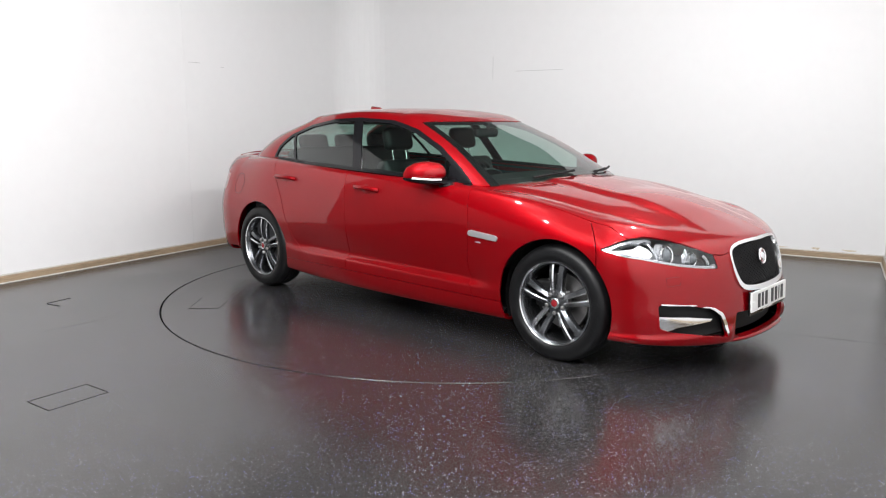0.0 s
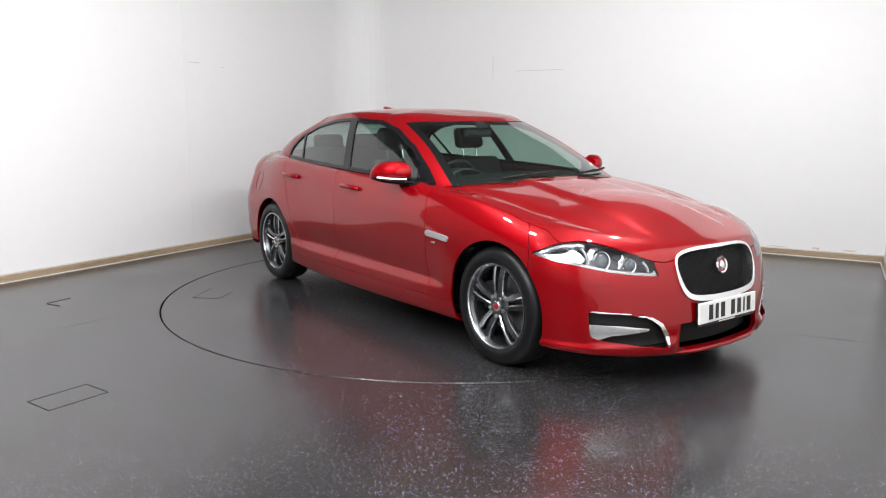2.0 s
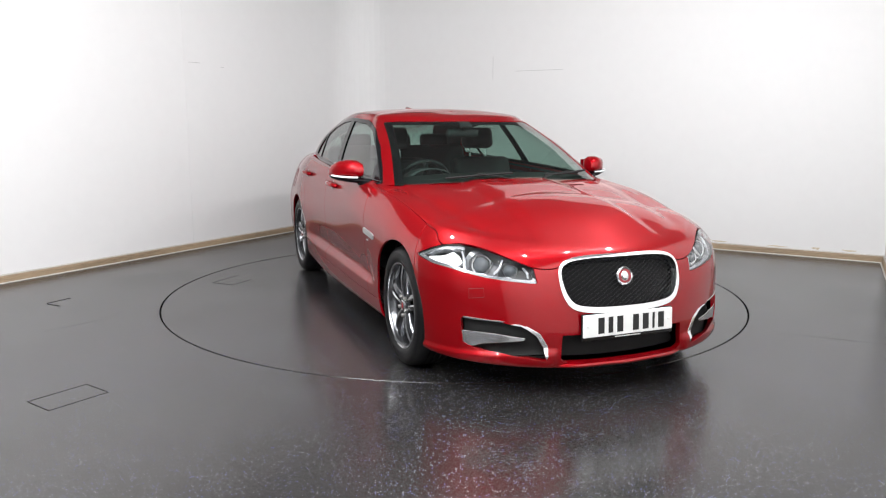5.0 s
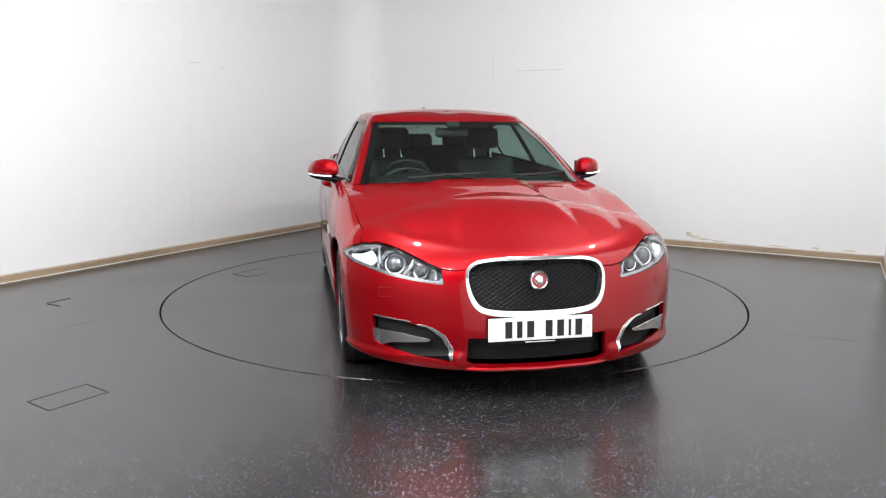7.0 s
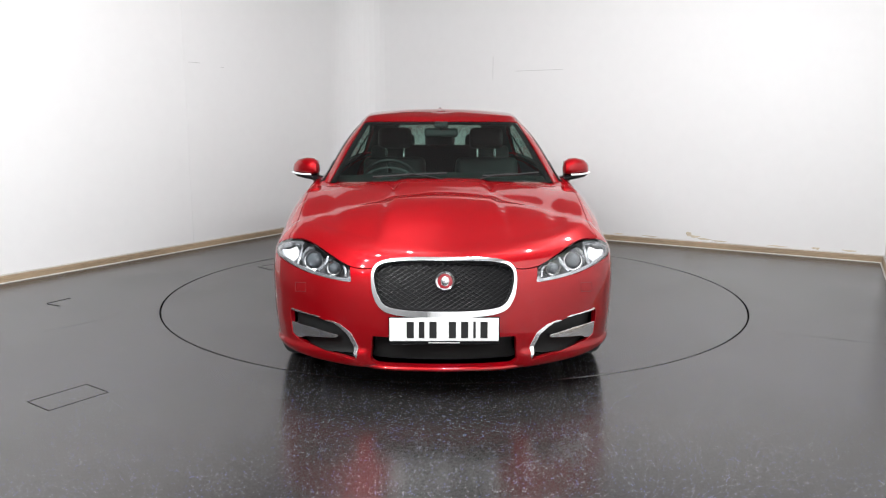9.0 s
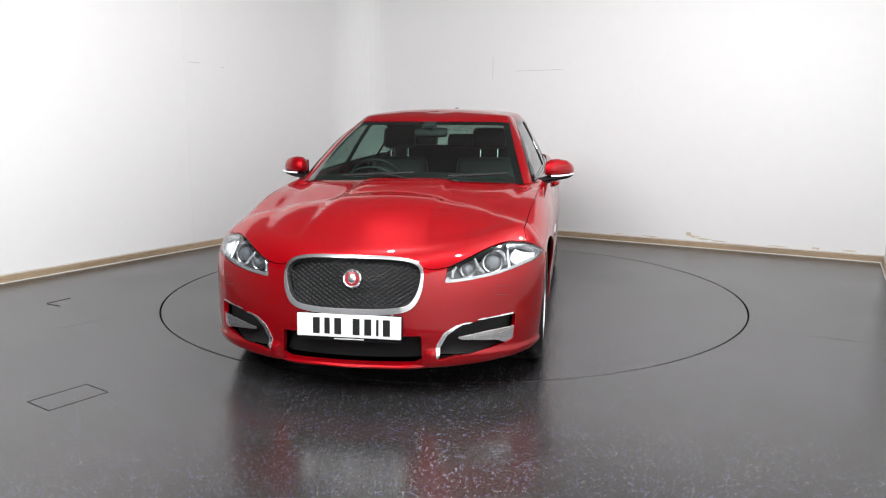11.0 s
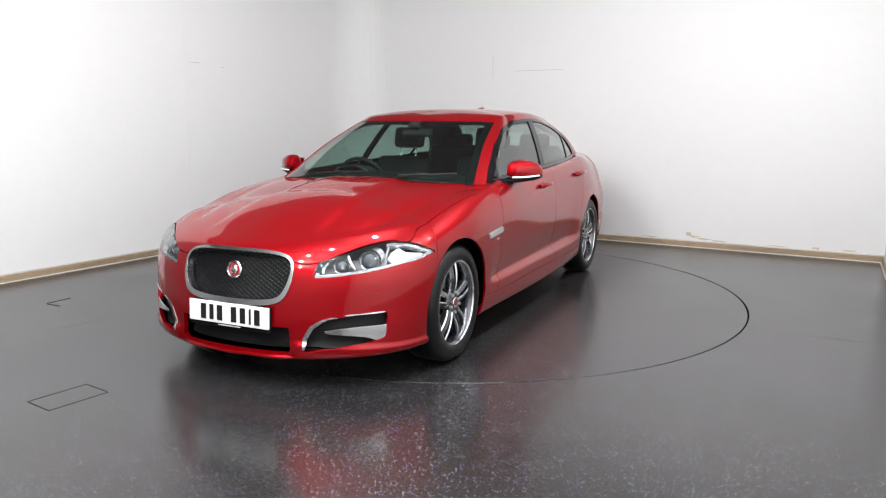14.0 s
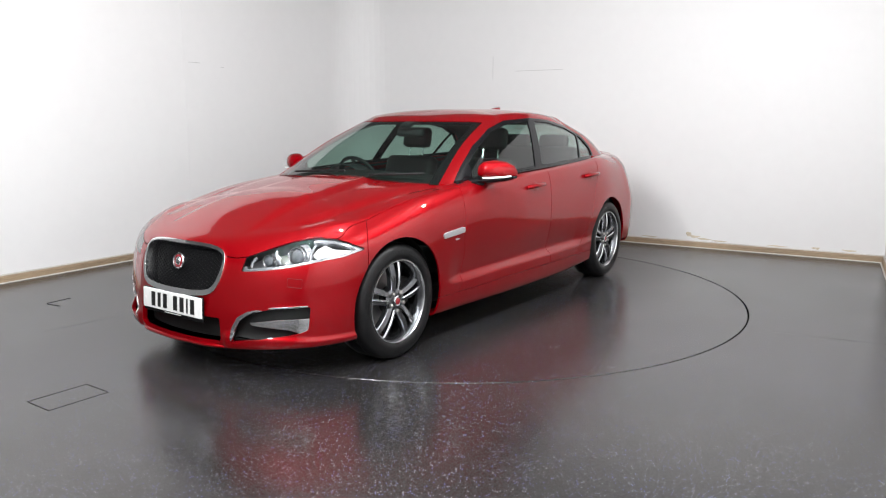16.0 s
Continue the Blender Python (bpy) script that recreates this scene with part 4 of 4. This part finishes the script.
def side_trim(root, body, cabin):
    flank = body.cut(lambda P: 6.6 - P[:, 3])
    for s in (1, -1):
        # door handles with shaded cups
        for x0, x1, z in ((-.241, -.016, .889), (-1.219, -.995, .918)):
            d = new("door_handle")
            d.parent = root
            a, na = spot_on(body, side_view, (x0, z), s)
            b, nb = spot_on(body, side_view, (x1, z - .004), s)
            c, nc = spot_on(body, side_view, ((x0 + x1) / 2, z), s)
            cup = bmesh.new()
            bmesh.ops.create_uvsphere(cup, u_segments=24, v_segments=12, radius=1.0)
            cup.transform(facing(c + nc * .0005, nc) @ Matrix.Diagonal((.046, .036, .003, 1)))
            part("cup", cup, PAINT, d, smooth=True)
            pts = curve_points([a + na * .002, a + na * .028 + (b - a) * .10, c + nc * .040, b + nb * .028 - (b - a) * .10, b + nb * .002], 6)
            part("grip", tube(pts, .016, 10, flat=1.0), PAINT, d, "red door handle grip", smooth=True)
        # wing vent blade with small plate under it
        v = new("wing_badge")
        v.parent = root
        vent = inside([(.86, .700), (1.08, .682), (1.07, .660), (.85, .674)], side_view, .004)
        flank.cut(vent).moved(.008).put("vent_blade", VENT, v, "bright silver vent blade", side=s, rim=.01)
        flank.cut(inside([(.87, .648), (.955, .641), (.953, .630), (.868, .637)], side_view, .001)).moved(.004).put("small_badge", VENT, v, "small silver badge", side=s, rim=.005)
        # fuel flap outline on one side only
        if s < 0:
            ring = []
            for k in range(28):
                t = 2 * math.pi * k / 28
                p, n = spot_on(body, side_view, (-1.80 + .075 * math.cos(t), .835 + .085 * math.sin(t)), s)
                ring.append(p + n * .0004)
            part("fuel_flap_joint", tube(ring, .0022, 5, closed=True), GAP_RED, root)
        # belt trim under the windows
        pts = []
        for x in np.linspace(.74, -1.44, 30):
            zz = .965 + (.74 - x) * .0385
            p, n = spot_on(cabin, side_view, (x, zz), s)
            pts.append(p + n * .004)
        part("belt_trim", tube(eased(pts), .011, 8), BLACK, root, "gloss black waist trim", smooth=True)
        mirror(root, s)
        # mirror sail panel
        sail = inside([(.735, .968), (.60, 1.052), (.53, 1.09), (.56, .982)], side_view, .002)
        cabin.cut(lambda P: P[:, 1] - .45).cut(sail).moved(.006).put("mirror_sail", BLACK, root, "black mirror mounting panel", side=s, rim=.01)


def mirror(root, s):
    m = new("door_mirror")
    m.parent = root
    # shell lofted from rings across the width
    bm = bmesh.new()
    rings = []
    for y, x, z, hx, hz in ((.850, .52, 1.022, .03, .025), (.862, .515, 1.026, .075, .055), (.89, .505, 1.029, .095, .070), (.94, .485, 1.030, .098, .073), (1.0, .455, 1.027, .082, .064), (1.035, .425, 1.020, .055, .046), (1.052, .41, 1.014, .02, .02)):
        ring = []
        for k in range(24):
            t = 2 * math.pi * k / 24
            cx, sx = math.cos(t), math.sin(t)
            ex = math.copysign(abs(cx) ** .8, cx)
            ring.append(bm.verts.new((x + hx * (ex if cx > 0 else ex * .55), s * y, z + hz * (1.0 if sx > 0 else .62) * math.copysign(abs(sx) ** .75, sx))))
        rings.append(ring)
    for a, b in zip(rings, rings[1:]):
        for k in range(24):
            bm.faces.new((a[k], a[(k + 1) % 24], b[(k + 1) % 24], b[k]))
    bm.faces.new(rings[0])
    bm.faces.new(rings[-1])
    part("cap", bm, PAINT, m, "red mirror cap", smooth=True)
    low = bmesh.new()
    rings = []
    for y, x, z, hx, hz in ((.79, .60, .958, .055, .018), (.86, .53, .966, .080, .022), (.94, .49, .974, .088, .020), (1.01, .455, .984, .07, .017), (1.045, .42, .994, .03, .012)):
        rings.append([low.verts.new((x + hx * math.cos(2 * math.pi * k / 16), s * y, z + hz * math.sin(2 * math.pi * k / 16))) for k in range(16)])
    for a, b in zip(rings, rings[1:]):
        for k in range(16):
            low.faces.new((a[k], a[(k + 1) % 16], b[(k + 1) % 16], b[k]))
    low.faces.new(rings[0])
    low.faces.new(rings[-1])
    part("base", low, BLACK, m, "black mirror base", smooth=True)
    part("arm", tube([(.745, s * .79, .948), (.66, s * .82, .947), (.55, s * .87, .952)], .030, 10, flat=.6), BLACK, m, smooth=True)
    part("indicator", tube([(.586, s * .90, .990), (.577, s * .96, .992), (.537, s * 1.015, .996), (.475, s * 1.047, 1.001)], .006, 8), WHITE_PLASTIC, m, "clear indicator strip", smooth=True)
    part("mirror_glass", box((.006, .15, .105), (.425, s * .94, 1.025), (0, 0, 8 * s), .002), CHROME, m, "mirror glass")


def cowl_and_wipers(root):
    for arm, blade in ((((1.0, .02, .985), (.985, -.10, 1.008), (.965, -.22, 1.024)), ((.965, -.44, 1.000), (.968, -.20, 1.014), (.960, .03, 1.024))),
                       (((.985, .24, .988), (.965, .34, 1.012), (.940, .46, 1.024)), ((.972, .26, 1.008), (.945, .45, 1.014), (.872, .63, 1.024)))):
        w = new("wiper")
        w.parent = root
        part("arm", tube(curve_points(arm, 5), .008, 8, flat=.6), MATT, w, smooth=True)
        part("blade", tube(curve_points(blade, 6), .008, 6), MATT, w, smooth=True)


def seat(root, x, y, back=1.0):
    c = new("car_seat")
    c.parent = root
    part("cushion", box((.52, .50, .16), (x + .22, y, .50), (0, -8, 0), .05, segs=3), SEAT, c, smooth=True)
    part("backrest", box((.14, .50, .60), (x - .135, y, .785), (0, -20, 0), .055, segs=3), SEAT, c, smooth=True)
    for o in (-.07, .07):
        part("headrest_post", tube([(x - .26, y + o, 1.04), (x - .285, y + o, 1.18)], .007, 8), CHROME, c, smooth=True)
    part("headrest", box((.09, .27, .17), (x - .290, y, 1.222), (0, -12, 0), .04, segs=3), SEAT, c, smooth=True)


def interior(root, body):
    flank = body.cut(lambda P: 6.9 - P[:, 3])
    for s in (1, -1):
        flank.cut(lambda P: .80 - P[:, 0]).cut(lambda P: P[:, 0] + 1.6).cut(lambda P: P[:, 2] - .40).moved(-.07).put("door_lining", DASH, root, "dark door lining", side=s, rim=0)
        seat(root, -.08, .37 * s)
    part("cabin_floor", box((2.4, 1.5, .03), (-.4, 0, .38)), DASH, root)
    part("rear_bench", box((.5, 1.3, .17), (-.95, 0, .52), (0, -6, 0), .05, segs=3), SEAT, root, smooth=True)
    part("rear_backrest", box((.16, 1.3, .62), (-1.26, 0, .84), (0, -22, 0), .05, segs=3), SEAT, root, smooth=True)
    for y in (-.38, .38, 0):
        part("rear_headrest", box((.09, .28, .15), (-1.40, y, 1.17), (0, -14, 0), .04, segs=3), SEAT, root, smooth=True)
    part("parcel_shelf", box((.62, 1.25, .02), (-1.68, 0, 1.035), bevel=.006), DASH, root)
    # dashboard lofted across the car
    bm = bmesh.new()
    prof = ((.93, .955), (.80, .985), (.62, .995), (.50, .975), (.44, .93), (.42, .80), (.46, .62), (.60, .50))
    rings = [[bm.verts.new((x - .10 * (y / .72) ** 2, y, z - .02 * abs(y / .72) ** 3)) for x, z in prof] for y in np.linspace(-.73, .73, 15)]
    for a, b in zip(rings, rings[1:]):
        for i in range(len(prof) - 1):
            bm.faces.new((a[i], a[i + 1], b[i + 1], b[i]))
    part("dashboard", bm, DASH, root, "dark dashboard", smooth=True)
    part("instrument_hood", turned(lathe([(.17, -.12), (.18, .02), (.165, .03)], 32, axis="x"), Matrix.Translation((.52, -.37, .94)) @ Matrix.Diagonal((1, 1, .55, 1))), DASH, root, smooth=True)
    sw = new("steering_wheel")
    sw.parent = root
    m = Matrix.Translation((.36, -.37, .915)) @ Matrix.Rotation(radians(-62), 4, "Y")
    ring = [m @ Vector((.188 * math.cos(t), .188 * math.sin(t), 0)) for t in np.linspace(0, 2 * math.pi, 48, endpoint=False)]
    part("rim", tube(ring, .0145, 10, closed=True), SEAT, sw, smooth=True)
    part("hub", turned(lathe([(.075, -.03), (.075, .0), (.06, .018), (.0001, .022)], 32, axis="z"), m), DASH, sw, smooth=True)
    for a in (0, 180, 270):
        t = radians(a + 90)
        part("spoke", tube([m @ Vector((.06 * math.cos(t), .06 * math.sin(t), 0)), m @ Vector((.185 * math.cos(t), .185 * math.sin(t), 0))], .014, 8), SATIN if a != 270 else DASH, sw, smooth=True)
    im = new("interior_mirror")
    im.parent = root
    part("stem", tube([(.24, 0, 1.345), (.21, 0, 1.29)], .011, 8), DASH, im)
    part("housing", box((.05, .25, .065), (.195, 0, 1.272), (0, -8, 0), .022, segs=3), DASH, im, smooth=True)
    part("sensor_box", box((.10, .10, .03), (.22, 0, 1.335), (0, 22, 0), .01), DASH, root)
    part("roof_aerial", box((.12, .032, .05), (-1.02, 0, 1.452), (0, 8, 0), .012), PAINT, root, smooth=True)
    part("boot_spoiler", tube(curve_points([(-2.30, -.52, 1.050), (-2.40, -.30, 1.068), (-2.43, 0, 1.074), (-2.40, .30, 1.068), (-2.30, .52, 1.050)], 6), .018, 8, flat=.5), PAINT, root, smooth=True)


def details(root, body, cabin, lamp, grille, intake, fog):
    for x in (1.4545, -1.4545):
        for s in (1, -1):
            wheel(root, x, s)
    # black underbody and wheel-arch liners
    part("underbody", box((3.9, 1.5, .12), (-.1, 0, .26), bevel=.03), MATT, root)
    part("engine_bay", box((.9, 1.15, .34), (1.45, 0, .50), bevel=.05), MATT, root)
    for x in (1.4545, -1.4545):
        for s in (1, -1):
            bm = lathe([(.380, .85), (.40, .60), (.0001, .58)], 48)
            bmesh.ops.delete(bm, geom=[v for v in bm.verts if v.co.z < -.2], context="VERTS")
            bm.transform(Matrix.Translation((x, 0, .335)) @ Matrix.Diagonal((1, s, 1, 1)))
            part("arch_liner", bm, MATT, root)
    front_end(root, body, lamp, grille, intake, fog)
    side_trim(root, body, cabin)
    cowl_and_wipers(root)
    interior(root, body)


def motions():
    rows = []
    for k in range(17):
        t = float(k)
        a = 0.00129255 * t ** 3 - 0.0350354 * t ** 2 - 4.931218 * t - 42.3448
        rows.append((t, pose(0, 0, 0, 0, 0, a)))
    walk(TURNTABLE, rows)
    walk(CAR, rows)


TURNTABLE = turntable()
CAR = car()
motions()
